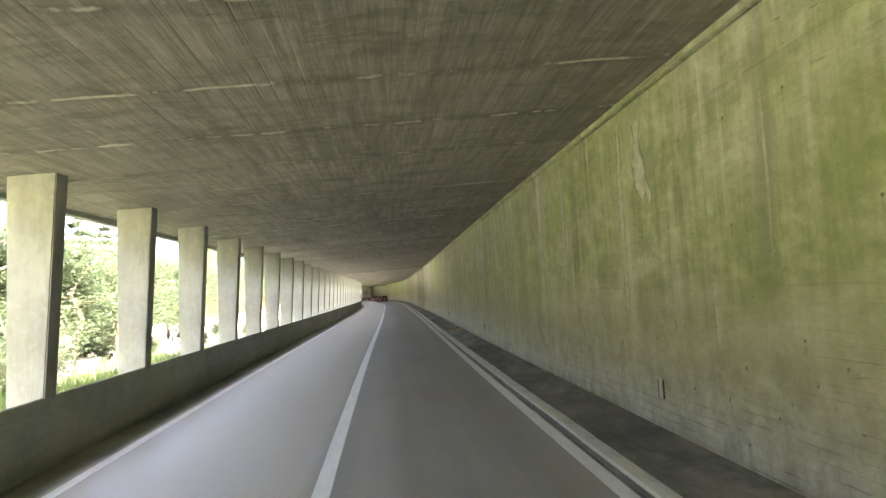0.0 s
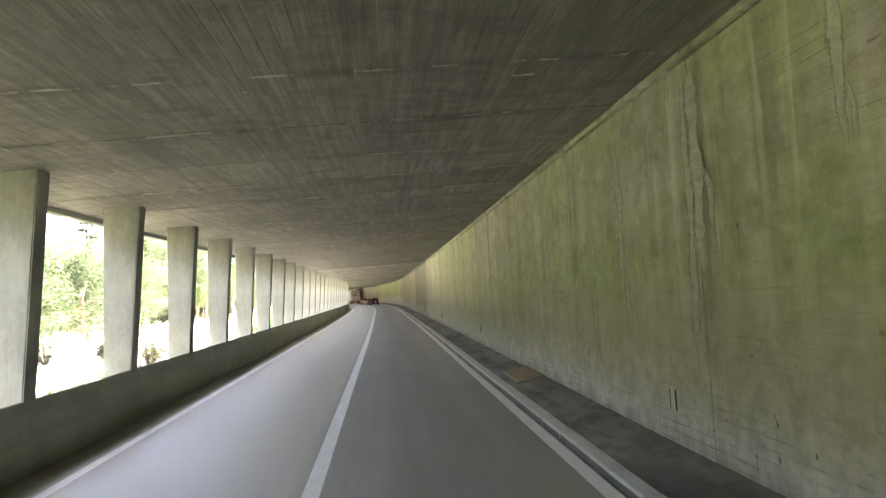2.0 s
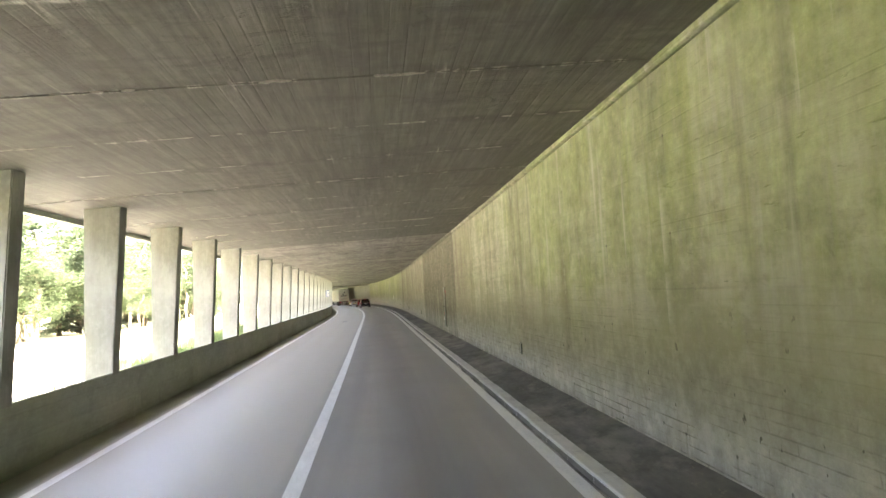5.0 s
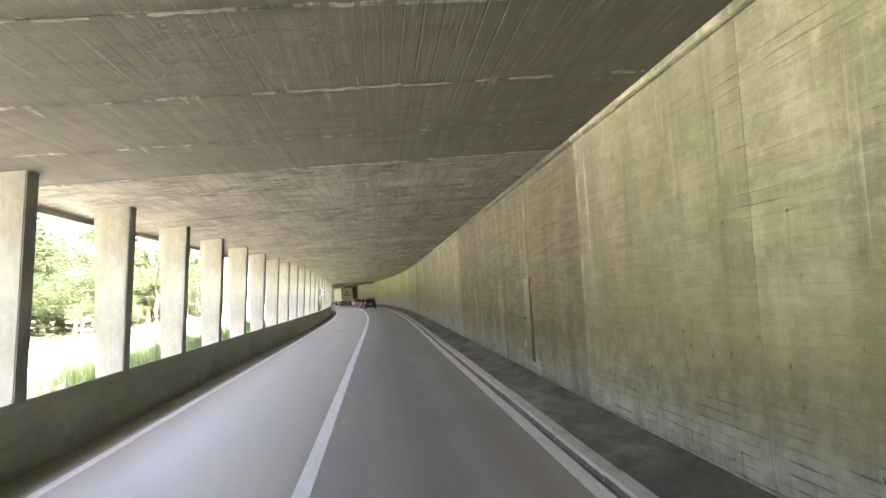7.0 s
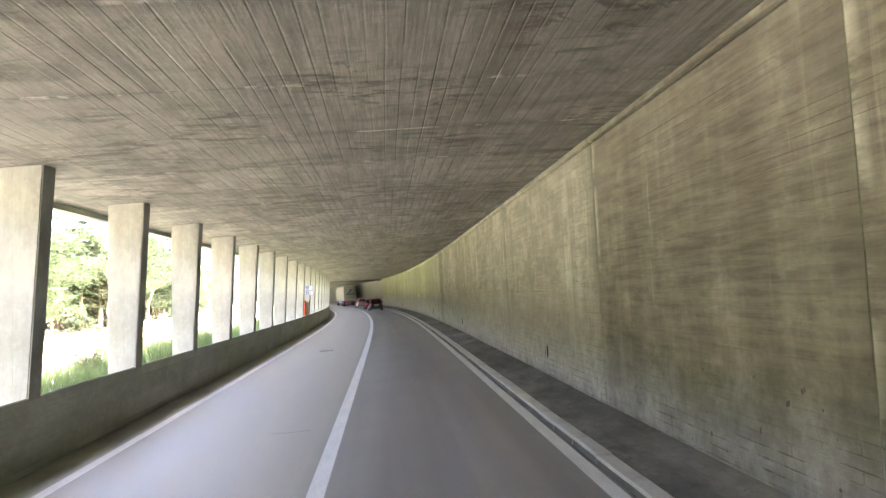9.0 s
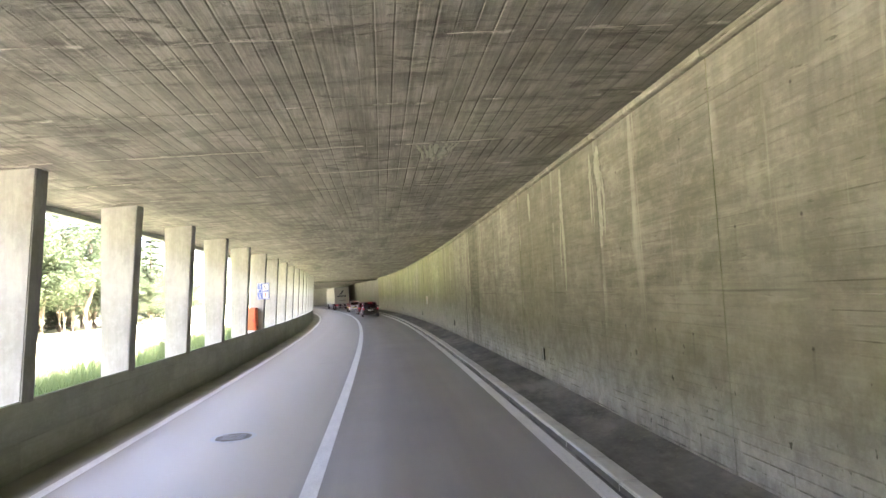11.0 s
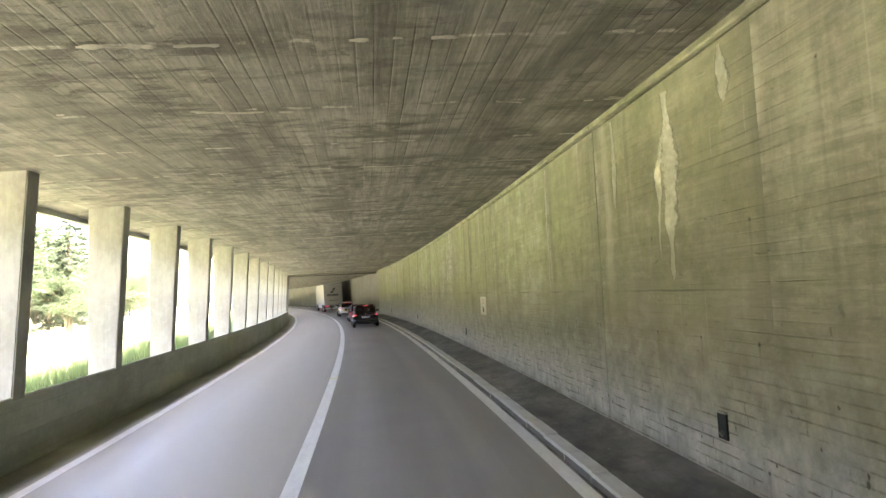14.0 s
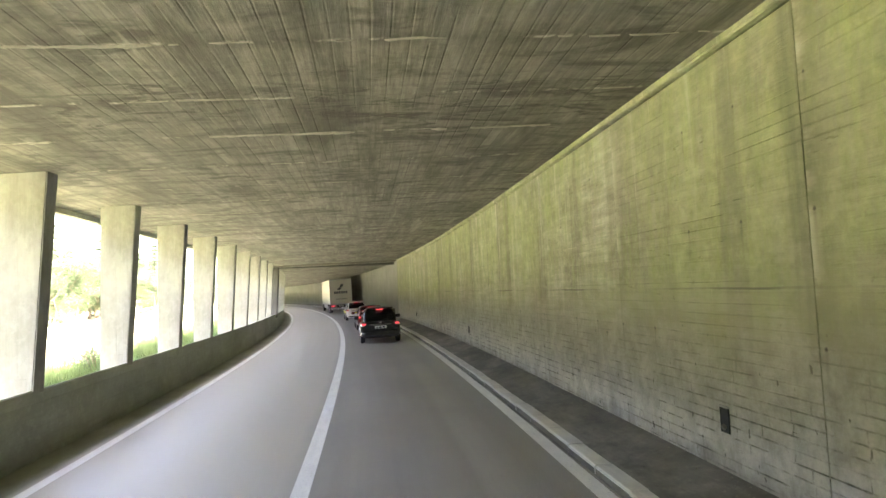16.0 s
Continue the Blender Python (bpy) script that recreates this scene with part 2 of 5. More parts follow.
    c = n.mix(n.math("MULTIPLY", grime, 0.74), c, n.mix(n.ramp(stroke, 0.42, 0.6), (0.105, 0.095, 0.07), (0.052, 0.047, 0.034)))
    # water works through the joints between pours: dark stains beside them, and a pale lime edge on some
    near_end, far_end = n.split(n.node("ShaderNodeUVMap", 0, {"uv_map": "Pour"}))
    sway = n.math("MULTIPLY", n.math("SUBTRACT", n.noise(n.uv(1.5, 1.1), 1.0, 6.0, 0.7), 0.5), 0.5)
    near = n.math("ADD", n.math("MINIMUM", near_end, far_end), sway)
    some = n.ramp(n.noise(n.uv(0.23, 0.25), 1.0, 3.0, 0.6), 0.42, 0.58)
    c = n.mix(n.math("MULTIPLY", n.math("MULTIPLY", n.ramp(near, 0.02, 0.42, 0.62, 0.0), some), n.ramp(rill, 0.35, 0.6, 0.4, 1.0)), c, dark)
    lip = n.math("MULTIPLY", n.ramp(n.math("ADD", far_end, n.math("MULTIPLY", sway, 0.3)), 0.02, 0.16, 0.6, 0.0), n.ramp(n.noise(n.uv(0.31, 0.9), 1.0, 6.0, 0.7), 0.48, 0.58))
    c = n.mix(lip, c, (0.42, 0.415, 0.335))
    # the lower pour is paler and browner, under an uneven day joint
    seam = n.math("ADD", v, n.math("MULTIPLY", n.noise(n.uv(0.8, 0.0), 1.0, 3.0), 0.05))
    c = n.mix(n.ramp(n.math("ADD", seam, n.math("MULTIPLY", n.math("SUBTRACT", blot, 0.5), 1.2)), SEAM - 1.0, SEAM + 0.3, n.ramp(grime, 0.2, 0.9, 0.62, 0.25), 0.0), c, n.mix(n.ramp(crumb, 0.36, 0.62), (0.46, 0.435, 0.36), (0.25, 0.232, 0.18)))
    thin_seam = n.math("MULTIPLY", n.ramp(n.math("ABSOLUTE", n.math("SUBTRACT", seam, SEAM)), 0.006, 0.016, 1.0, 0.0), n.ramp(n.noise(n.uv(0.4, 0.0), 1.0, 4.0), 0.46, 0.58))
    c = n.mix(n.math("MULTIPLY", thin_seam, n.ramp(u, 70.0, 95.0, 0.2, 0.75)), c, dark)
    spread = n.noise(n.uv(1.2, 1.6), 1.0, 7.0, 0.72)
    foot = n.ramp(n.math("ADD", v, n.math("MULTIPLY", spread, 1.3)), n.ramp(u, 106.0, 122.0, 0.9, 1.35), n.ramp(u, 106.0, 122.0, 2.1, 2.6), 1.0, 0.0)
    foot = n.math("MULTIPLY", foot, n.ramp(u, 6.0, 40.0, 0.6, 1.0))
    c = n.mix(n.math("MULTIPLY", foot, n.ramp(grime, 0.2, 0.9, 0.85, 0.5)), c, n.mix(n.ramp(crumb, 0.36, 0.66), (0.63, 0.60, 0.535), (0.36, 0.335, 0.29)))
    # along the foot the boards were short and badly jointed
    wob = n.math("MULTIPLY", n.math("SUBTRACT", n.noise(n.uv(2.0, 3.0), 1.0, 4.0), 0.5), 0.12)
    ends = n.math("FRACT", n.math("ADD", n.math("ADD", n.math("DIVIDE", u, 0.85), wob), n.math("MULTIPLY", each, 7.3)))
    rag = n.math("ADD", edge, n.math("MULTIPLY", n.math("SUBTRACT", fine, 0.5), 0.16))
    gap = n.math("MAXIMUM", n.ramp(rag, 0.03, 0.10, 1.0, 0.0), n.ramp(n.math("MINIMUM", ends, n.math("SUBTRACT", 1.0, ends)), 0.004, 0.016, 0.8, 0.0))
    gap = n.math("MULTIPLY", n.math("MULTIPLY", gap, foot), n.ramp(n.noise(n.uv(1.3, 2.6), 1.0, 6.0, 0.72), 0.47, 0.58))
    c = n.mix(n.math("MULTIPLY", gap, 0.9), c, (0.085, 0.077, 0.058))
    pit = n.math("MULTIPLY", n.ramp(n.noise(n.uv(8.5, 5.5), 1.0, 2.0, 0.5), 0.70, 0.73), n.ramp(v, 1.1, 2.4, 1.0, 0.15))
    c = n.mix(n.math("MULTIPLY", pit, 0.8), c, (0.06, 0.055, 0.04))
    splash = n.math("MULTIPLY", n.ramp(n.math("ADD", v, n.math("MULTIPLY", n.noise(n.uv(2.2, 0.6), 1.0, 6.0, 0.72), 0.9)), 0.72, 1.0, 1.0, 0.0), 0.5)
    c = n.mix(splash, c, dark)
    # tie holes with rusty tails
    cu, cv = n.math("DIVIDE", u, 1.0063), n.math("DIVIDE", v, 1.15)
    du = n.math("MULTIPLY", n.math("SUBTRACT", n.math("FRACT", cu), 0.5), 1.0063)
    dv = n.math("MULTIPLY", n.math("SUBTRACT", n.math("FRACT", cv), 0.5), 1.15)
    r = n.math("SQRT", n.math("ADD", n.math("MULTIPLY", du, du), n.math("MULTIPLY", dv, dv)))
    kept = n.node("ShaderNodeTexWhiteNoise", 0, {"noise_dimensions": "2D"}, Vector=n.node("ShaderNodeCombineXYZ", 0, None, X=n.math("FLOOR", cu), Y=n.math("FLOOR", cv)))
    kept = n.math("GREATER_THAN", kept, 0.58)
    hole = n.math("MULTIPLY", n.ramp(n.math("ADD", r, n.math("MULTIPLY", fine, 0.03)), 0.022, 0.04, 1.0, 0.0), kept)
    tail = n.math("MULTIPLY", n.math("MULTIPLY", n.ramp(n.math("ABSOLUTE", du), 0.008, 0.03, 1.0, 0.0), n.ramp(dv, -0.5, 0.0, 0.0, 1.0)), n.math("MULTIPLY", n.math("LESS_THAN", dv, 0.0), kept))
    c = n.mix(n.math("MULTIPLY", tail, 0.3), c, dark)
    c = n.mix(n.math("MULTIPLY", hole, 0.85), c, (0.05, 0.045, 0.035))
    # a dark wet band beside the leaking joint
    band = n.math("MULTIPLY", n.ramp(n.math("ABSOLUTE", n.math("SUBTRACT", n.math("ADD", u, wob), 113.85)), 0.08, 0.17, 1.0, 0.0), n.ramp(n.math("ADD", v, n.math("MULTIPLY", n.noise(n.uv(2.0, 1.0), 1.0, 3.0), 0.5)), 2.5, 2.9, 1.0, 0.0))
    c = n.mix(n.math("MULTIPLY", band, 0.7), c, (0.085, 0.08, 0.06))
    n.colour(c)
    n.rough(n.ramp(wash, 0.2, 0.8, 0.95, 0.75))
    relief = n.math("ADD", n.math("MULTIPLY", grain, 0.6), n.math("MULTIPLY", tone, 0.6))
    relief = n.math("SUBTRACT", relief, n.math("ADD", n.math("MULTIPLY", joint, 1.5), n.math("ADD", n.math("ADD", pock, pit), n.math("MULTIPLY", gap, 1.5))))
    relief = n.math("ADD", relief, n.math("ADD", n.math("MULTIPLY", fine, 0.4), n.math("MULTIPLY", crumb, 1.3)))
    n.bump(relief, 0.7, 0.014)
    return n.mat


def ceiling_concrete(name, base, dark=(0.062, 0.058, 0.045)):
    """The ceiling: boards along the road, soot in streaks, each pour its own tone, crusts along the joints."""
    n = Nodes(name, 0.88)
    u, v, each, edge, tone = board_marks(n, 0.185, 2.0125, 3.0)
    pour = n.node("ShaderNodeNewGeometry", "Random Per Island")
    near_end, far_end = n.split(n.node("ShaderNodeUVMap", 0, {"uv_map": "Pour"}))
    streak = n.noise(n.uv(0.5, 8.0), 1.0, 7.0, 0.68, 0.15)
    hair = n.noise(n.uv(1.6, 30.0), 1.0, 5.0, 0.65)
    stroke = n.noise(n.uv(4.2, 1.5), 1.0, 7.0, 0.66, 0.8)
    across = n.noise(n.uv(1.5, 0.6), 1.0, 8.0, 0.66, 0.6)
    blot = n.noise(n.uv(0.8, 0.9), 1.0, 9.0, 0.72, 0.3)
    fine = n.noise(n.uv(9.0, 12.0), 1.0, 6.0, 0.72)
    low, pale = tuple(x * 0.45 for x in base), tuple(min(x * 1.4, 1) for x in base)
    first = n.math("LESS_THAN", u, 67.3)              # the sooty first stretch ends at a joint
    c = n.mix(n.ramp(blot, 0.36, 0.64), tuple(x * 0.78 for x in base), tuple(x * 1.15 for x in base))
    c = n.mix(n.math("MULTIPLY", tone, n.ramp(u, 80.0, 104.0, 0.28, 0.62)), c, low)
    c = n.mix(n.ramp(streak, 0.50, 0.62, 0.0, 0.55), c, low)
    c = n.mix(n.ramp(streak, 0.47, 0.36, 0.0, 0.42), c, pale)
    c = n.mix(n.ramp(hair, 0.50, 0.64, 0.0, 0.42), c, low)
    c = n.mix(n.ramp(hair, 0.46, 0.36, 0.0, 0.30), c, pale)
    c = n.mix(n.ramp(fine, 0.54, 0.70, 0.0, 0.4), c, pale)
    c = n.mix(n.ramp(fine, 0.45, 0.32, 0.0, 0.4), c, low)
    # rough honeycombed bands lying across the road
    bands = n.math("MULTIPLY", n.ramp(stroke, 0.50, 0.60), n.ramp(n.noise(n.uv(0.35, 0.3), 1.0, 6.0, 0.62), 0.45, 0.56))
    c = n.mix(n.math("MULTIPLY", bands, n.ramp(u, 60.0, 68.0, 0.35, 0.88)), c, dark)
    c = n.mix(n.math("MULTIPLY", n.ramp(stroke, 0.44, 0.34), 0.18), c, pale)
    # soot, heavy in the first stretch
    smear = n.math("MAXIMUM", n.ramp(across, 0.51, 0.62), n.ramp(n.noise(n.uv(0.16, 1.1), 1.0, 7.0, 0.66, 0.3), 0.50, 0.64))
    c = n.mix(n.math("MULTIPLY", smear, n.math("ADD", n.ramp(u, 88.0, 100.0, 0.5, 0.72), n.ramp(u, 20.0, 45.0, -0.15, 0.0))), c, dark)
    c = n.mix(n.math("MULTIPLY", first, n.ramp(n.math("ADD", n.math("MULTIPLY", streak, 0.5), n.math("MULTIPLY", blot, 0.5)), 0.4, 0.6, n.ramp(u, 26.0, 54.0, 0.0, 0.62), n.ramp(u, 26.0, 54.0, 0.25, 0.92))), c, (0.085, 0.083, 0.06))
    c = n.mix(n.ramp(pour, 0.0, 1.0, 0.24, 0.0), c, dark)
    # board joints: faint at first, clear between the telephone and the leak
    clear = n.math("MULTIPLY", n.ramp(u, 68.0, 92.0, 0.3, 1.0), n.ramp(u, 112.0, 118.0, 1.0, 0.6))
    seen = n.ramp(n.noise(n.uv(0.4, 0.9), 1.0, 5.0, 0.66), 0.40, 0.56, 0.1, 1.0)
    joint = n.math("MULTIPLY", n.math("MULTIPLY", n.ramp(edge, 0.015, 0.085, 1.0, 0.0), seen), n.math("MULTIPLY", clear, n.ramp(each, 0.1, 0.8, 0.25, 1.0)))
    apart = n.math("MULTIPLY", n.math("MULTIPLY", n.math("GREATER_THAN", u, 97.95), n.math("LESS_THAN", u, 99.2)), n.math("MULTIPLY", n.math("GREATER_THAN", v, 1.7), n.math("LESS_THAN", v, 3.3)))
    joint = n.math("MAXIMUM", joint, n.math("MULTIPLY", n.ramp(edge, 0.07, 0.13, 1.0, 0.0), apart))
    c = n.mix(n.math("MULTIPLY", joint, 0.8), c, dark)
    # along the joints between pours: a dark damp edge, lime on it, and drips leading away
    shift = n.math("MULTIPLY", n.math("SUBTRACT", n.noise(n.uv(0.3, 1.6), 1.0, 6.0, 0.7), 0.5), 0.22)
    near = n.math("MINIMUM", n.math("ADD", near_end, shift), n.math("SUBTRACT", far_end, shift))
    near = n.math("ABSOLUTE", near)
    damp = n.ramp(n.noise(n.uv(0.5, 0.7), 1.0, 5.0, 0.7), 0.42, 0.58)
    c = n.mix(n.math("MULTIPLY", n.ramp(near, 0.02, 0.22, 0.6, 0.0), damp), c, dark)
    broken = n.ramp(n.noise(n.uv(0.5, 2.2), 1.0, 6.0, 0.72), 0.50, 0.60)
    c = n.mix(n.math("MULTIPLY", n.ramp(near, 0.012, 0.05, 0.8, 0.0), broken), c, (0.52, 0.50, 0.42))
    drip = n.math("MULTIPLY", n.ramp(near, 0.0, 0.5, 0.75, 0.0), n.ramp(n.noise(n.uv(0.5, 10.0), 1.0, 5.0, 0.65, 0.3), 0.58, 0.68))
    c = n.mix(n.math("MULTIPLY", drip, broken), c, (0.47, 0.45, 0.37))
    n.colour(c)
    n.rough(n.ramp(blot, 0.2, 0.8, 0.95, 0.75))
    relief = n.math("ADD", n.math("MULTIPLY", hair, 0.5), n.math("ADD", n.math("MULTIPLY", tone, 0.5), n.math("MULTIPLY", fine, 0.5)))
    relief = n.math("SUBTRACT", relief, n.math("ADD", n.math("MULTIPLY", joint, 1.5), n.math("MULTIPLY", bands, 0.8)))
    n.bump(relief, 0.7, 0.014)
    return n.mat


def plain(name, colour, rough=0.5, metal=0.0, wear=0.15, scale=6.0, coat=0.0):
    """Paint, plastic or metal with a little unevenness."""
    n = Nodes(name, rough, metal)
    a = n.noise(n.place(), scale, 5.0, 0.6)
    b = n.noise(n.place(), scale * 9, 3.0, 0.6)
    c = n.mix(n.ramp(a, 0.35, 0.75, 0.0, wear), colour, tuple(x * 0.5 for x in colour))
    n.colour(n.mix(n.ramp(b, 0.45, 0.8, 0.0, wear * 0.6), c, tuple(min(1, x * 1.3 + 0.02) for x in colour)))
    n.rough(n.ramp(b, 0.2, 0.8, max(0.03, rough - 0.08), min(1, rough + 0.1)))
    n.out.inputs["Coat Weight"].default_value = coat
    return n.mat


def glow(name, colour, strength):
    n = Nodes(name, 0.25, 0, tuple(x * 0.22 for x in colour))
    n.out.inputs["Emission Color"].default_value = (*colour, 1)
    n.out.inputs["Emission Strength"].default_value = strength
    return n.mat


def asphalt(name, base):
    n = Nodes(name, 0.5)
    tracks = n.noise(n.uv(0.03, 1.3), 1.0, 4.0, 0.5, 0.2)
    patch = n.noise(n.uv(0.4, 0.4), 1.0, 5.0, 0.6)
    grit = n.noise(n.uv(60, 60), 1.0, 3.0, 0.7)
    c = n.mix(n.ramp(tracks, 0.35, 0.65), tuple(x * 0.8 for x in base), tuple(x * 1.2 for x in base))
    c = n.mix(n.ramp(patch, 0.4, 0.75, 0.0, 0.4), c, tuple(x * 0.7 for x in base))
    c = n.mix(n.ramp(grit, 0.5, 0.8, 0.0, 0.5), c, tuple(x * 1.7 for x in base))
    # daylight on the lane beside the parapet is painted as a paler tone; oil darkens the middle of the other
    u, v = n.split(n.uv())
    wob = n.math("ADD", v, n.math("MULTIPLY", n.math("SUBTRACT", n.noise(n.uv(0.5, 0.0), 1.0, 3.0), 0.5), 0.3))
    c = n.mix(n.ramp(wob, -1.0, -1.3, 0.0, 0.8), c, (base[0] * 1.5, base[1] * 1.47, base[2] * 1.36))
    # dark strip along the kerb: dirt, with the gutter's shade painted in
    gutter = n.math("MULTIPLY", n.ramp(wob, 2.45, 2.5), n.ramp(n.noise(n.uv(1.2, 3.0), 1.0, 5.0, 0.7), 0.25, 0.5, 0.7, 1.0))
    c = n.mix(gutter, c, (0.05, 0.046, 0.038))
    moss = n.math("MULTIPLY", n.ramp(wob, -4.78, -4.92), n.ramp(n.noise(n.uv(0.7, 2.0), 1.0, 6.0, 0.7), 0.25, 0.55, 0.75, 1.0))
    c = n.mix(moss, c, n.mix(n.ramp(patch, 0.4, 0.65), (0.26, 0.265, 0.195), (0.16, 0.16, 0.12)))
    oil = n.math("MULTIPLY", n.ramp(n.math("ABSOLUTE", n.math("SUBTRACT", wob, 0.7)), 0.0, 0.75, 1.0, 0.0), n.ramp(n.noise(n.uv(0.25, 0.6), 1.0, 4.0), 0.3, 0.7, 0.05, 0.38))
    c = n.mix(oil, c, tuple(x * 0.5 for x in base))
    n.colour(c)
    n.rough(n.ramp(tracks, 0.3, 0.7, 0.44, 0.58))
    n.out.inputs["Specular IOR Level"].default_value = 0.24
    n.bump(grit, 0.4, 0.004)
    return n.mat


def road_paint(name):
    n = Nodes(name, 0.6)
    worn = n.noise(n.uv(1.5, 6.0), 1.0, 6.0, 0.7)
    c = n.mix(n.ramp(worn, 0.25, 0.7), (0.68, 0.67, 0.63), (0.86, 0.85, 0.80))
    n.colour(n.mix(n.ramp(n.noise(n.uv(25, 25), 1.0, 3.0), 0.55, 0.8, 0.0, 0.5), c, (0.3, 0.3, 0.29)))
    return n.mat


M_WALL = wall_concrete("wall_concrete", (0.335, 0.325, 0.272))
M_WALL_NEW = concrete("wall_concrete_smooth", (0.235, 0.235, 0.215), 0.5, algae=0.12, lines=0.1, rough_tone=0.06, mottle=0.4)
# the portal frame's shade is put into this dark tone
M_FRAME = concrete("frame_concrete_shaded", (0.09, 0.088, 0.075), 0.5, soot=0.5, lines=0.1)
M_CEILING = ceiling_concrete("ceiling_concrete", (0.285, 0.274, 0.228))
M_PILLAR = concrete("pillar_concrete", (0.34, 0.335, 0.295), 0.13, algae=0.2, lines=0.05, rough_tone=0.1, mottle=0.8)
M_PARAPET = concrete("parapet_concrete", (0.44, 0.46, 0.385), 0.4, algae=0.35, soot=0.18, lines=0.15, mottle=0.6)
M_WALK = concrete("walkway_concrete", (0.22, 0.207, 0.175), 0.9, soot=0.65, lines=0.0, mottle=1.6, dark=(0.035, 0.034, 0.028))
M_KERB = concrete("kerb_stone", (0.56, 0.545, 0.49), 1.0, soot=0.2, lines=0.0, mottle=0.7)
M_KERB_FACE = concrete("kerb_stone_dark_side", (0.12, 0.112, 0.09), 1.0, soot=0.6, lines=0.0)
M_RUBBLE = plain("dirty_stones", (0.22, 0.20, 0.16), 0.9, 0, 0.5)
M_LIME = plain("lime_crust", (0.36, 0.345, 0.285), 0.9, 0, 0.9, 5.0)
n = Nodes("lime_run", 0.8)
u, v = n.split(n.uv())                      # u from -1 to 1 across the run, v in metres down it
ragged = n.noise(n.uv(2.2, 7.0), 1.0, 9.0, 0.8)
cover = n.math("ADD", n.math("SUBTRACT", 1.0, n.math("ABSOLUTE", u)), n.math("MULTIPLY", n.math("SUBTRACT", ragged, 0.5), 1.7))
n.put(n.out.inputs["Alpha"], n.ramp(cover, 0.24, 0.55, 0.0, 0.66))
n.colour(n.mix(n.ramp(n.noise(n.uv(1.5, 9.0), 1.0, 6.0, 0.7), 0.35, 0.65), (0.37, 0.38, 0.275), (0.56, 0.56, 0.445)))
n.bump(ragged, 0.15, 0.004)
M_RUN = n.mat
M_ROAD = asphalt("asphalt", (0.305, 0.286, 0.252))
M_PAINT = road_paint("road_paint")


# ---------------------------------------------------------------- mesh helpers
def mesh_of(name, bm, material=None):
    me = bpy.data.meshes.new(name)
    bm.to_mesh(me)
    bm.free()
    for m in material if isinstance(material, (list, tuple)) else [material] if material else []:
        me.materials.append(m)
    return me


def part(name, bm, material, parent=None, label="", m=None):
    ob = new(name, mesh_of(name, bm, material))
    if parent is not None:
        ob.parent = parent
    if m is not None:
        ob.matrix_basis = m
    if label:
        ob["label"] = label
    return ob


def thing(name, m, label, category, group="", kind=""):
    ob = new(name)
    ob.empty_display_size = 0.2
    ob.matrix_basis = m
    return tagged(ob, label, category, group, kind)


def sweep_bm(profile, s0, s1, step=1.0, closed=True, caps=True):
    """A (lat, z) profile drawn along the road, mapped by metres."""
    bm = bmesh.new()
    uv = bm.loops.layers.uv.new("UVMap")
    n = max(1, int(math.ceil((s1 - s0) / step)))
    ss = [s0 + (s1 - s0) * i / n for i in range(n + 1)]
    shape = profile if callable(profile) else None
    rings = [[bm.verts.new(at(s, lat, z)) for lat, z in (shape(s) if shape else profile)] for s in ss]
    profile = shape(s0) if shape else profile
    count = len(profile)
    run = [0.0]
    pts = list(profile) + [profile[0]]
    for a, b in zip(pts, pts[1:]):
        run.append(run[-1] + math.hypot(b[0] - a[0], b[1] - a[1]))
    for i in range(n):
        for j in range(count if closed else count - 1):
            k = (j + 1) % count
            f = bm.faces.new((rings[i][j], rings[i][k], rings[i + 1][k], rings[i + 1][j]))
            a, b = pts[j], pts[j + 1]
            flat = abs(b[0] - a[0]) > abs(b[1] - a[1])
            va, vb = (a[0], b[0]) if flat else (a[1], b[1])
            for loop, uvw in zip(f.loops, ((ss[i], va), (ss[i], vb), (ss[i + 1], vb), (ss[i + 1], va))):
                loop[uv].uv = uvw
    if closed and caps:
        for ring in (rings[0], rings[-1]):
            f = bm.faces.new(ring)
            for loop, (lat, z) in zip(f.loops, profile):
                loop[uv].uv = (lat, z)
    bmesh.ops.recalc_face_normals(bm, faces=bm.faces)
    return bm


def box_bm(x0, x1, y0, y1, z0, z1, bevel=0.0, bm=None, segments=2):
    own = bm is None
    bm = bm or bmesh.new()
    uv = bm.loops.layers.uv.verify()
    made = bmesh.ops.create_cube(bm, size=1)
    vs = made["verts"]
    for v in vs:
        v.co = Vector((x0 + (v.co.x + 0.5) * (x1 - x0), y0 + (v.co.y + 0.5) * (y1 - y0), z0 + (v.co.z + 0.5) * (z1 - z0)))
    if bevel:
        es = {e for v in vs for e in v.link_edges}
        bmesh.ops.bevel(bm, geom=list(es), offset=bevel, segments=segments, affect="EDGES", profile=0.7)
    map_bm(bm, uv)
    return bm


def map_bm(bm, uv=None):
    """A map in metres by each face's main direction."""
    uv = uv or bm.loops.layers.uv.verify()
    bm.normal_update()
    for f in bm.faces:
        n = f.normal
        ax = max(range(3), key=lambda i: abs(n[i]))
        for l in f.loops:
            c = l.vert.co
            l[uv].uv = (c.y, c.z) if ax == 0 else (c.x, c.z) if ax == 1 else (c.y, c.x)


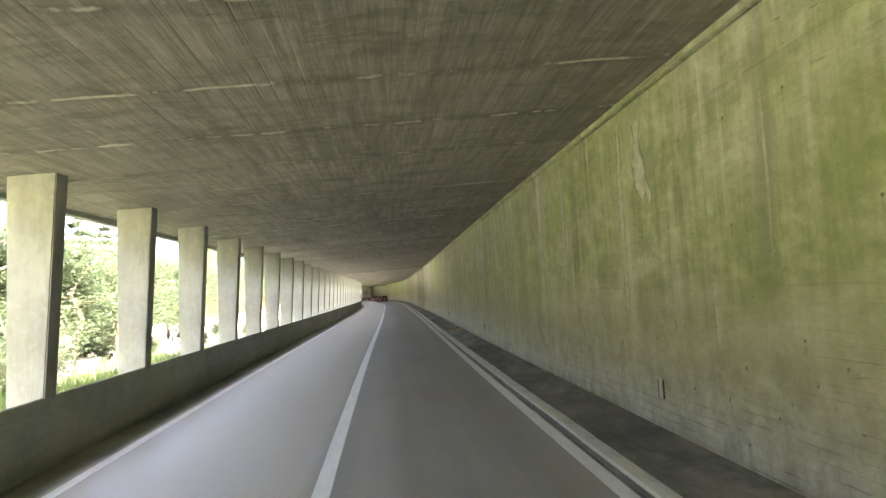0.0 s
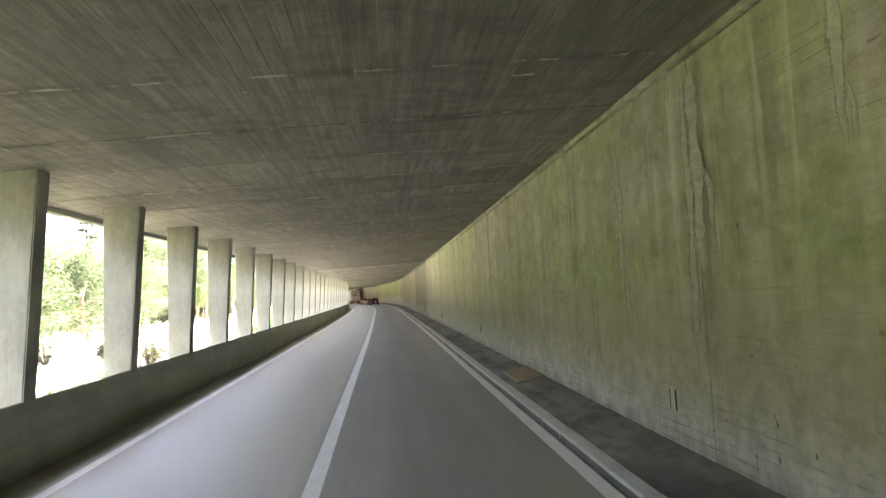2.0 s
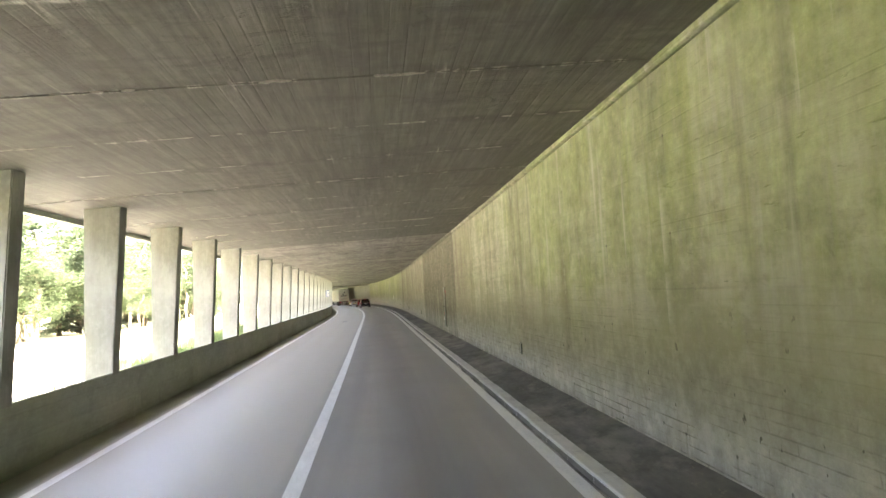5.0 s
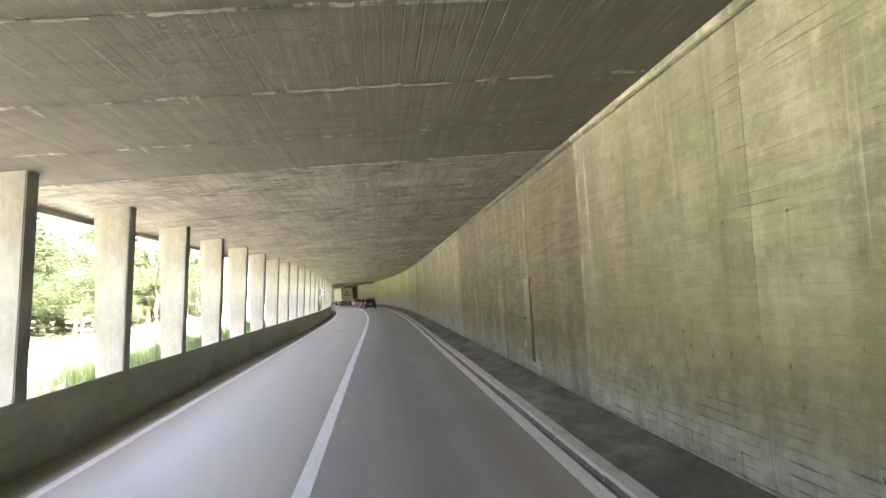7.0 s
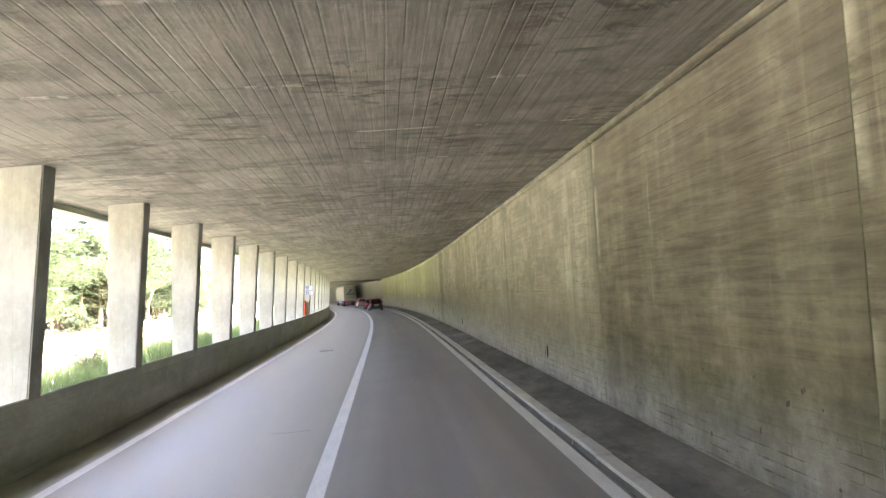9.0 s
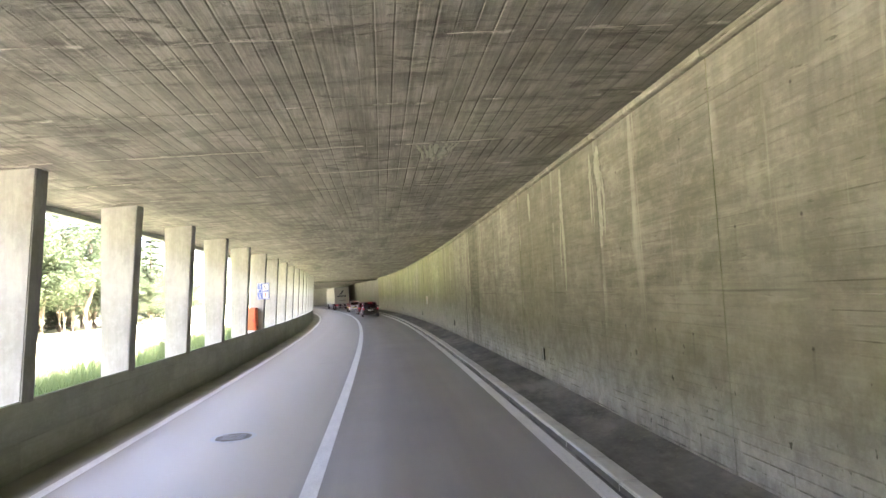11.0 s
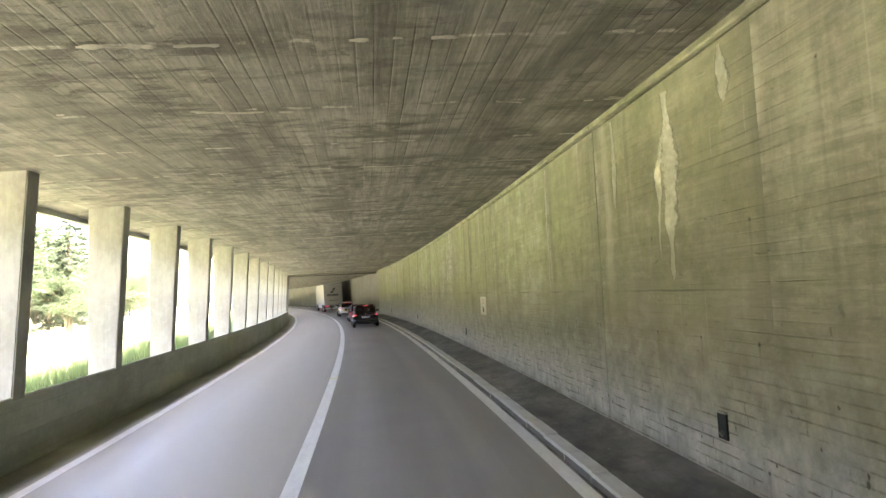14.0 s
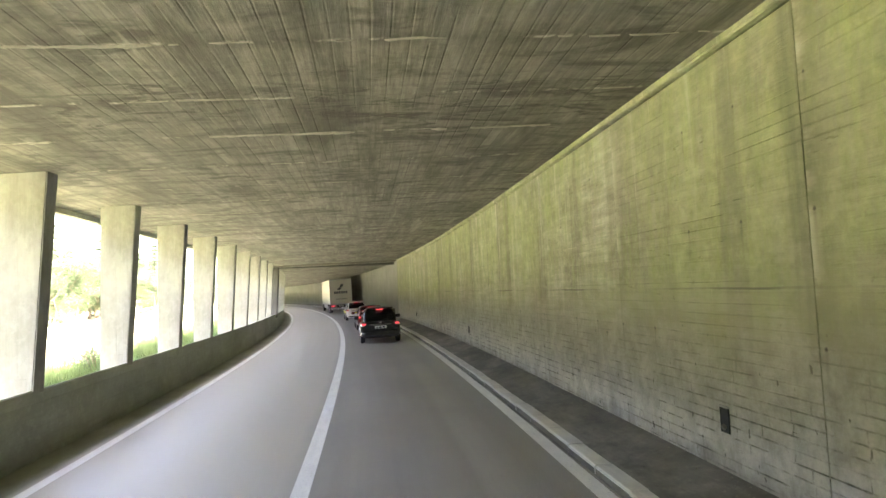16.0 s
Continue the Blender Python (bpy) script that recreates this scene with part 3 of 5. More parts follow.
def tube_bm(points, radius, sides=8, bm=None):
    bm = bm or bmesh.new()
    rings = []
    pts = [Vector(p) for p in points]
    for i, p in enumerate(pts):
        d = (pts[min(i + 1, len(pts) - 1)] - pts[max(i - 1, 0)]).normalized()
        side = d.cross(Vector((0, 0, 1)))
        side = side.normalized() if side.length > 1e-3 else Vector((1, 0, 0))
        up = side.cross(d)
        r = radius[i] if isinstance(radius, (list, tuple)) else radius
        rings.append([bm.verts.new(p + (side * math.cos(a) + up * math.sin(a)) * r) for a in [2 * math.pi * k / sides for k in range(sides)]])
    for a, b in zip(rings, rings[1:]):
        for k in range(sides):
            bm.faces.new((a[k], a[(k + 1) % sides], b[(k + 1) % sides], b[k]))
    bm.faces.new(rings[0][::-1])
    bm.faces.new(rings[-1])
    return bm


def disc_bm(radius, depth, sides=24, bevel=0.0, axis="x"):
    bm = bmesh.new()
    made = bmesh.ops.create_cone(bm, cap_ends=True, segments=sides, radius1=radius, radius2=radius, depth=depth)
    if axis == "x":
        bmesh.ops.rotate(bm, verts=made["verts"], matrix=Matrix.Rotation(radians(90), 3, "Y"))
    if bevel:
        es = [e for e in bm.edges if len(e.link_faces) == 2 and any(len(f.verts) > 4 for f in e.link_faces)]
        bmesh.ops.bevel(bm, geom=es, offset=bevel, segments=2, affect="EDGES")
    return bm


# ---------------------------------------------------------------- the gallery
S0, S_PORTAL, S1 = -40.0, 174.7, 330.0
PITCH, FIRST = 4.025, 6.001            # pillar spacing; s of pillar number 0
WALL_LAT = 3.55
EDGE_LAT = -5.502                       # the parapet's inner face
EDGE_TOP = 1.007
ZL = 4.556                              # ceiling over the pillars' inner corner
KERB_Z = 0.165


def wall_top(s):
    """The ceiling's height at the hillside wall, which sinks along the way."""
    return 4.876 - 0.00198 * (max(-20, min(s, 190)) - 80)


def road_z(lat):
    return FALL * lat


structure = dict(kind="structure")
road = tagged(part("road", sweep_bm([(-5.502, road_z(-5.502)), (2.56, road_z(2.56)), (2.56, -0.3), (-5.502, -0.3)], S0, S1, 2.0), M_ROAD),
              "grey asphalt two-lane road, worn smooth in the wheel tracks", "road", **structure)


def stripe(lat, width, label):
    bm = sweep_bm([(lat - width / 2, road_z(lat - width / 2) + 0.004), (lat + width / 2, road_z(lat + width / 2) + 0.004)], S0, S1, 2.0, closed=False)
    return tagged(part("road_marking", bm, M_PAINT), label, "road marking", **structure)


stripe(-4.667, 0.19, "white edge line painted along the parapet")
stripe(-1.007, 0.22, "solid white centre line between the lanes")
stripe(2.35, 0.20, "white edge line painted along the kerb")

walkway = tagged(part("walkway", sweep_bm([(2.72, -0.2), (2.72, KERB_Z - 0.006), (3.05, KERB_Z + 0.035), (3.56, 0.315), (3.56, -0.2)], S0, S1, 2.0), M_WALK),
                 "dirty dark concrete walkway between kerb and wall", "walkway", **structure)

def lime(bm, uv, put, length, half, seed, index=0):
    """A ragged run of lime; put(sideways, down) gives its places."""
    count = max(8, int(length / 0.06))
    prev = None
    for i in range(count + 1):
        q = i / count
        d = length * q
        swell = 0.5 + 1.1 * q * (1 - q) + 0.75 * noise.noise((seed * 3, d * 1.9, 2))
        w = half * 1.9 * max(0.25, swell) * min(1.0, 6 * (1 - q) + 0.15)
        mid = 0.10 * noise.noise((seed, d * 0.8, 8)) + 0.03 * noise.noise((seed, d * 4, 9))
        ring = [(bm.verts.new(put(mid + c * w, d)), (c, d + seed)) for c in (-1, 0, 1)]
        if prev:
            for j in (0, 1):
                quad = (prev[j], prev[j + 1], ring[j + 1], ring[j])
                f = bm.faces.new([p[0] for p in quad])
                f.material_index = index
                for loop, p in zip(f.loops, quad):
                    loop[uv].uv = p[1]
        prev = ring


# ceiling: pours about 2 m long, each a little higher or lower than the next; all in one mesh
FIXED = [S0, 18.4, 20.4, 61.0, 67.3, 74.85, 97.95, 99.9, 117.55, 119.6, 129.05, 131.65, 133.3, 136.6, S1]
CASTS = [S0]
for a, b in zip(FIXED, FIXED[1:]):
    count = max(1, round((b - a) / 2.0125))
    CASTS += [a + (b - a) * (i + 1) / count for i in range(count)]


def ceiling_z(s, lat):
    return 4.53 if lat < -5.264 else ZL + (wall_top(s) - ZL) * (lat + 5.264) / (WALL_LAT + 5.274)


ceil = bmesh.new()
layer = ceil.loops.layers.uv.new("UVMap")
ends = ceil.loops.layers.uv.new("Pour")
for s, e in zip(CASTS, CASTS[1:]):
    dz = random.uniform(-0.007, 0.007)
    drop = 0.0 if s < S_PORTAL else -0.10
    lats = [-6.70, -6.0, -5.264, -2.0, 1.0, WALL_LAT + 0.01]
    rings = []
    for q in (s + 0.003, e - 0.003):
        top = wall_top(q)
        zs = [4.47, 4.52] + [ZL + (top - ZL) * (lat - lats[2]) / (lats[-1] - lats[2]) for lat in lats[2:]]
        low = [ceil.verts.new(at(q, lat, z + dz + drop)) for lat, z in zip(lats, zs)]
        high = [ceil.verts.new(at(q, lat, z + 0.55)) for lat, z in ((lats[0], 4.6), (lats[-1], 4.8))]
        rings.append((low, high))
    (la, ha), (lb, hb) = rings
    for j in range(len(lats) - 1):
        f = ceil.faces.new((la[j], lb[j], lb[j + 1], la[j + 1]))
        for loop, w, d in zip(f.loops, ((s, lats[j]), (e, lats[j]), (e, lats[j + 1]), (s, lats[j + 1])), ((0, e - s), (e - s, 0), (e - s, 0), (0, e - s))):
            loop[layer].uv = w
            loop[ends].uv = d
    for quad in ((la[0], ha[0], hb[0], lb[0]), (la[-1], lb[-1], hb[1], ha[1]), (ha[0], ha[1], hb[1], hb[0])):
        f = ceil.faces.new(quad)
        for loop in f.loops:
            loop[layer].uv = (loop.vert.co.y, loop.vert.co.z)
    ceil.faces.new(la + [ha[1], ha[0]])
    ceil.faces.new((lb + [hb[1], hb[0]])[::-1])
bmesh.ops.recalc_face_normals(ceil, faces=ceil.faces)
# lumpy crusts of lime hang along some joints, and along two cracks that wander
rng = random.Random(3)
for s in CASTS + [14.4, 22.9, 35.1, 121.4, 134.9]:
    if not -8 < s < 190:
        continue
    known = s in FIXED
    heavy = rng.choice([0.9, 1.2, 1.5]) if known else rng.choice([0.0, 0.35, 0.6, 0.9, 1.2] if s < 67 else [0.0, 0.0, 0.3, 0.5])
    sway = 0.26 if s in (119.6, 131.65, 14.4, 35.1, 121.4) else 0.05
    shut = rng.uniform(-0.1, 0.12) if known else rng.uniform(0.0, 0.3)
    prev = None
    for i in range(int((WALL_LAT + 5.9) / 0.045)):
        q = -5.9 + 0.045 * i
        some = noise.noise((q * 0.9, s * 3.1, 1)) + 0.65 * noise.noise((q * 4.7, s, 6)) - shut
        w = heavy * min(1.0, max(0.0, some) * 3.5) * (0.010 + 0.030 * abs(noise.noise((q * 9.0, s, 4))) ** 0.8)
        if w < 0.003:
            prev = None
            continue
        off = sway * noise.noise((q * 0.7, s, 5)) + 0.03 * noise.noise((q * 3.0, s, 7))
        z = ceiling_z(s, q) - 0.002
        hang = 0.004 + w * (0.35 + 0.5 * abs(noise.noise((q * 14, s, 9))))
        ring = [ceil.verts.new(at(s + off + c * w, q, z - h)) for c, h in ((-1, -0.012), (-0.6, hang * 0.7), (0.1, hang), (0.7, hang * 0.6), (1.1, -0.012))]
        if prev:
            for j in range(4):
                f = ceil.faces.new((prev[j], prev[j + 1], ring[j + 1], ring[j]))
                f.material_index, f.smooth = 1, True
        prev = ring
# a leak has left a fan of white runs behind one joint
for i in range(7):
    lat = 0.6 + 0.12 * i + rng.uniform(-0.03, 0.03)
    lime(ceil, layer, lambda c, d: at(98.0 + d, lat + (1.05 - lat) * 0.35 * d + c, ZL + (wall_top(98) - ZL) * (lat + 5.264) / (WALL_LAT + 5.274) - 0.016), rng.uniform(0.9, 1.45), rng.uniform(0.03, 0.06), 300 + i, 2)
ceiling = tagged(part("ceiling", ceil, [M_CEILING, M_LIME, M_RUN]), "dark sooty board-marked concrete ceiling with lime-crusted joints", "ceiling", **structure)

# a thin slab above closes the joints; a drip edge hangs along the open side
tagged(part("roof_slab", sweep_bm(lambda s: [(-6.73, 5.16), (WALL_LAT + 0.8, 5.36), (WALL_LAT + 0.8, 5.6), (-6.73, 5.4)], S0, S1, 3.0), M_PARAPET),
       "concrete roof slab over the gallery", "roof", **structure)
tagged(part("drip_edge", sweep_bm([(-6.70, 4.36), (-6.70, 5.2), (-6.90, 5.2), (-6.90, 4.36)], S0, S1, 2.0), M_PARAPET),
       "concrete drip edge along the roof's open side", "roof edge", **structure)

parapet = tagged(part("parapet", sweep_bm([(EDGE_LAT, -0.3), (EDGE_LAT, EDGE_TOP - 0.02), (EDGE_LAT - 0.02, EDGE_TOP), (-6.18, EDGE_TOP - 0.24), (-6.20, -1.5)], S0, S1, 2.0), M_PARAPET),
                 "low dirty concrete parapet wall under the pillars", "parapet", **structure)
# the backing behind the wall's pours, and the strip over their upper joint
wall_back = tagged(part("wall_backing", sweep_bm(lambda s: [(WALL_LAT + 0.05, -0.3), (WALL_LAT + 0.05, wall_top(s) + 0.5), (WALL_LAT + 0.8, wall_top(s) + 0.5), (WALL_LAT + 0.8, -0.3)], S0, S1, 2.0), M_WALK),
                   "concrete backing behind the hillside wall", "wall", **structure)
wall = tagged(new("wall_hillside"), "board-marked concrete retaining wall with green film and lime runs", "wall", **structure)
# joints of the wall's pours, and those that gape
JOINTS = [S0] + [-34.0 + 4.0 * i for i in range(13)] + [18.6, 22.4, 27.0, 31.85, 34.2, 38.8, 43.0, 47.0, 51.0, 55.0, 58.9, 61.4, 66.38, 70.4, 74.6, 76.5, BREAK, 84.35, 90.5, 94.4, 97.95,
                                                        100.7, 103.8, 107.3, 110.5, 114.05, 117.0, 121.0, 123.6, 128.9, 132.4, 136.4, 140.4, 144.4, 148.6, 152.6, 156.6, 160.7, 164.7, 168.8]
JOINTS += [S_PORTAL + 4.05 * i for i in range(int((S1 - S_PORTAL) / 4.05))] + [S1]
GAPE = {31.85: 0.007, 66.38: 0.012, 76.5: 0.005, 97.95: 0.012, 100.7: 0.004, 103.8: 0.007, 107.3: 0.006, 110.5: 0.004, 117.0: 0.006, 121.0: 0.004, 132.4: 0.003, 22.4: 0.003}
POURS = []
for a, b in zip(JOINTS, JOINTS[1:]):
    fresh = a >= S_PORTAL - 1
    lat = WALL_LAT + random.uniform(-0.007, 0.007) + (0.03 if fresh else 0.0)
    POURS.append((a, b, lat))
    ga, gb = GAPE.get(a, 0.001), GAPE.get(b, 0.001)
    bm = sweep_bm(lambda s: [(lat, 0.2), (lat, wall_top(s) - 0.115), (lat + 0.02, wall_top(s) - 0.10), (lat + 0.3, wall_top(s) - 0.10), (lat + 0.3, 0.2)], a + ga, b - gb, 1.1)
    ends = bm.loops.layers.uv.new("Pour")
    along = bm.loops.layers.uv["UVMap"]
    for f in bm.faces:
        for loop in f.loops:
            loop[ends].uv = (loop[along].uv.x - a, b - loop[along].uv.x)
    part("pour", bm, M_WALL_NEW if fresh else M_WALL, wall)
    bm = sweep_bm(lambda s: [(lat - 0.045, wall_top(s) - 0.08), (lat - 0.06, wall_top(s) - 0.06), (lat - 0.06, wall_top(s) + 0.1), (lat + 0.3, wall_top(s) + 0.1), (lat + 0.3, wall_top(s) - 0.095), (lat - 0.01, wall_top(s) - 0.095)], a + 0.001, b - 0.001, 1.1)
    ends, along = bm.loops.layers.uv.new("Pour"), bm.loops.layers.uv["UVMap"]
    for f in bm.faces:
        for loop in f.loops:
            loop[ends].uv = (loop[along].uv.x - a, b - loop[along].uv.x)
    part("upper_strip", bm, M_WALL_NEW if fresh else M_WALL, wall)


def wall_face(s):
    return min(lat for a, b, lat in POURS if a - 0.15 <= s <= b + 0.15)


# runs of lime down the wall: where along the road, from which height, to which height, half the width
RUNS_A = [(8.5, 4.72, 1.5, 0.085), (7.75, 4.6, 3.4, 0.17), (11.7, 4.7, 2.35, 0.09), (13.4, 4.65, 2.35, 0.08), (17.6, 4.65, 1.95, 0.09), (17.2, 4.4, 1.85, 0.15),
          (18.7, 4.68, 1.8, 0.13), (14.15, 4.5, 3.3, 0.08), (14.22, 2.5, 1.5, 0.11), (20.1, 4.7, 3.25, 0.08), (22.6, 4.7, 1.2, 0.10), (26.0, 4.72, 2.45, 0.07),
          (26.05, 2.1, 1.0, 0.12), (24.7, 4.4, 2.0, 0.10), (24.58, 2.75, 1.5, 0.06), (29.15, 4.72, 3.3, 0.07), (29.05, 3.6, 2.15, 0.15), (22.4, 4.7, 2.6, 0.16), (27.2, 4.4, 2.9, 0.09), (34.6, 4.3, 2.7, 0.15), (34.04, 4.3, 2.2, 0.10), (38.6, 4.3, 1.7, 0.08), (42.6, 4.6, 2.4, 0.08)]
RUNS_B = [(70.47, 3.7, 2.6, 0.03), (100.0, 4.65, 2.25, 0.11), (97.85, 4.6, 3.1, 0.13), (98.27, 4.55, 3.3, 0.06), (102.6, 4.6, 3.9, 0.12), (105.95, 4.63, 4.0, 0.12), (114.3, 4.65, 0.8, 0.06), (113.4, 4.5, 2.7, 0.08),
          (112.75, 4.55, 1.4, 0.09), (118.7, 4.55, 2.35, 0.17), (120.28, 4.64, 3.4, 0.08), (117.56, 4.65, 4.05, 0.10), (123.65, 4.62, 2.2, 0.08), (130.7, 4.62, 4.1, 0.07), (140.25, 4.5, 3.3, 0.08)]
rng = random.Random(77)
for s, top, foot, half in RUNS_A + RUNS_B:
    top = min(top, wall_top(s) - 0.13)
    bm = bmesh.new()
    uv = bm.loops.layers.uv.verify()
    face_lat = wall_face(s) - 0.0025
    lime(bm, uv, lambda c, d: at(s + c, face_lat, top - d), top - foot, half, s)
    if top - foot > 1.0:                    # a thinner run splits off beside it
        side = rng.choice((-1, 1)) * rng.uniform(1.2, 2.4) * half
        start = rng.uniform(0.1, 0.5) * (top - foot)
        lime(bm, uv, lambda c, d: at(s + c + side * min(1, d / 0.5), face_lat + 0.0005, top - start - d), (top - foot - start) * rng.uniform(0.5, 1.1), half * 0.45, s + 0.5)
    part("lime_run", bm, M_RUN, wall)


def pillar_bm(t=0.37, inner=0.0):
    bm = bmesh.new()
    low, high = EDGE_TOP - 0.26, ZL + 0.03
    ring = [(EDGE_LAT - 0.014 + inner, low), (-5.264 + inner, high), (-6.03, high), (-6.07, low)]
    back = [bm.verts.new((x, -t, z)) for x, z in ring]
    front = [bm.verts.new((x, 0, z)) for x, z in ring]
    bm.faces.new(back)
    bm.faces.new(front[::-1])
    for i in range(4):
        j = (i + 1) % 4
        bm.faces.new((back[i], front[i], front[j], back[j]))
    bmesh.ops.recalc_face_normals(bm, faces=bm.faces)
    es = [e for e in bm.edges if abs(e.verts[0].co.z - e.verts[1].co.z) > 1]
    bmesh.ops.bevel(bm, geom=es, offset=0.018, segments=2, affect="EDGES")
    uv = bm.loops.layers.uv.verify()
    bm.normal_update()
    for f in bm.faces:
        for l in f.loops:
            c = l.vert.co
            l[uv].uv = (c.z, c.x) if abs(f.normal.y) > 0.7 else (c.z, c.y)
    return bm


pillar_mesh = mesh_of("pillar", pillar_bm(), M_PILLAR)
k = -9
while FIRST + k * PITCH < S1 - 3:
    s = FIRST + k * PITCH
    if abs(s - S_PORTAL - 1.5) > 1.8:
        ob = new("pillar", pillar_mesh)
        ob.matrix_basis = stand(s, 0)
        tagged(ob, "pale concrete pillar, wider at the top, on the parapet", "pillar", "pillars of the open side")
    k += 1 if s < S_PORTAL - 3 else 0.5      # extra pillars added between, to dim the second gallery
# an added, unseen plain wall ends the road and keeps daylight out
tagged(part("added_end_wall", box_bm(-7.0, WALL_LAT + 0.8, 0.0, 0.4, -0.3, 5.4), M_WALL_NEW, m=stand(S1 + 0.02, 0)), "added plain wall, out of sight, keeping daylight out of the gallery's far end", "wall", **structure)
# the joint between the two galleries: a heavy frame, coloured dark to stand for its shade
frame_thing = thing("portal_frame", stand(S_PORTAL + 2.0, 0), "heavy concrete frame between two gallery sections, its shade put into a dark colour", "portal frame")
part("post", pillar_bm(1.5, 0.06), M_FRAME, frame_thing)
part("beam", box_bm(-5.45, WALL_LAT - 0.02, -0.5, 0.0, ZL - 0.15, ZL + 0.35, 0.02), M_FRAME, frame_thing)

# ---------------------------------------------------------------- ground outside
n = Nodes("meadow", 0.9)
patch = n.noise(n.place(), 0.06, 6.0, 0.6)
tuft = n.noise(n.place(), 3.0, 5.0, 0.7)
c = n.mix(n.ramp(patch, 0.4, 0.6), (0.19, 0.215, 0.10), (0.36, 0.36, 0.26))
c = n.mix(n.ramp(tuft, 0.4, 0.75, 0.0, 0.6), c, (0.40, 0.40, 0.25))
high = n.node("ShaderNodeSeparateXYZ", 2, None, Vector=n.place())
n.colour(n.mix(n.ramp(high, 0.3, 2.5), c, n.mix(n.ramp(patch, 0.35, 0.65), (0.042, 0.060, 0.030), (0.062, 0.080, 0.045))))
n.bump(tuft, 0.6, 0.05)
M_MEADOW = n.mat
n = Nodes("gravel", 0.9)
c = n.mix(n.noise(n.place(), 0.4, 5.0), (0.34, 0.33, 0.30), (0.50, 0.48, 0.44))
n.colour(n.mix(n.ramp(n.noise(n.place(), 25.0, 4.0, 0.7), 0.4, 0.7), c, (0.24, 0.23, 0.21)))
M_GRAVEL = n.mat


def ground_z(x, y):
    s = max(-60.0, min(380.0, y))
    lat = x - float(np.interp(s, S_ALL, LINE_X))
    if lat > -6.3:
        base = -0.6 if lat < 7.0 else 5.0 + (lat - 7.0) * 0.45
        return min(base, 160.0)
    out = -lat - 6.3
    z = -0.1 + 0.25 * noise.noise((x * 0.08, y * 0.08, 0)) - 0.006 * min(out, 70)
    if out > 70:
        z += min(150.0, (out - 70) * 0.38) + 6 * noise.noise((x * 0.01, y * 0.01, 3))
    return z


xs = sorted({round(v, 2) for v in [-1600, -1000, -600, -400, -300, -220, -170, -140] + list(np.arange(-120, -30, 6)) + list(np.arange(-30, 12, 1.0)) + [14, 18, 25, 40, 80, 160, 400, 900, 1600]})
ys = sorted({round(v, 2) for v in [-1600, -900, -500, -250, -120] + list(np.arange(-80, 400, 4.0)) + [430, 500, 650, 900, 1300, 1800]})
bm = bmesh.new()
grid = [[bm.verts.new((x, y, ground_z(x, y))) for x in xs] for y in ys]
for r0, r1 in zip(grid, grid[1:]):
    for i in range(len(xs) - 1):
        bm.faces.new((r0[i], r0[i + 1], r1[i + 1], r1[i]))
ground = tagged(part("ground", bm, M_MEADOW), "grassy valley floor beside the gallery, rising to wooded slopes", "ground", **structure)
for f in ground.data.polygons:
    f.use_smooth = True
bm = bmesh.new()
uv = bm.loops.layers.uv.verify()
rows_g = []
for i in range(41):
    s = 24 + i * 1.9
    w = 1.0 if 3 < i < 37 else 0.3
    wob = 1.5 * noise.noise((s * 0.15, 0, 7))
    pts = [at(s, -9.3 + wob * 0.4), at(s, -16.0), at(s, -9.3 - (17 + wob * 3) * w)]
    rows_g.append([bm.verts.new((p.x, p.y, ground_z(p.x, p.y) + 0.05)) for p in (pts[0], (pts[0] * 2 + pts[2]) / 3, (pts[0] + pts[2] * 2) / 3, pts[2])])
for r0, r1 in zip(rows_g, rows_g[1:]):
    for i in range(3):
        bm.faces.new((r0[i], r1[i], r1[i + 1], r0[i + 1]))
tagged(part("gravel_yard", bm, M_GRAVEL), "pale gravel yard in the meadow beside the gallery", "gravel", **structure)

# ---------------------------------------------------------------- plants
def leaf_material(name, a, b):
    n = Nodes(name, 0.6)
    r = n.node("ShaderNodeNewGeometry", "Random Per Island")
    own = n.node("ShaderNodeObjectInfo", 5)
    c = n.mix(r, a, b)
    n.colour(n.mix(n.ramp(own, 0, 1, 0.0, 0.4), c, tuple(x * 0.6 for x in a)))
    through_leaf = n.tree.nodes.new("ShaderNodeBsdfTranslucent")
    n.put(through_leaf.inputs["Color"], n.mix(0.5, c, b))
    both = n.tree.nodes.new("ShaderNodeMixShader")
    both.inputs[0].default_value = 0.5
    n.tree.links.new(n.out.outputs[0], both.inputs[1])
    n.tree.links.new(through_leaf.outputs[0], both.inputs[2])
    n.tree.links.new(both.outputs[0], n.tree.nodes["Material Output"].inputs["Surface"])
    return n.mat


M_LEAF = leaf_material("broad_leaves", (0.040, 0.062, 0.029), (0.068, 0.094, 0.050))
M_NEEDLE = leaf_material("needles", (0.034, 0.050, 0.029), (0.055, 0.075, 0.045))
M_GRASS = leaf_material("grass_blades", (0.050, 0.085, 0.026), (0.088, 0.130, 0.045))
n = Nodes("bark", 0.9)
g = n.noise(n.place(6, 6, 1.2), 3.0, 6.0, 0.7)
n.colour(n.mix(n.ramp(g, 0.35, 0.7), (0.06, 0.05, 0.035), (0.18, 0.15, 0.11)))
n.bump(g, 0.8, 0.03)
M_BARK = n.mat


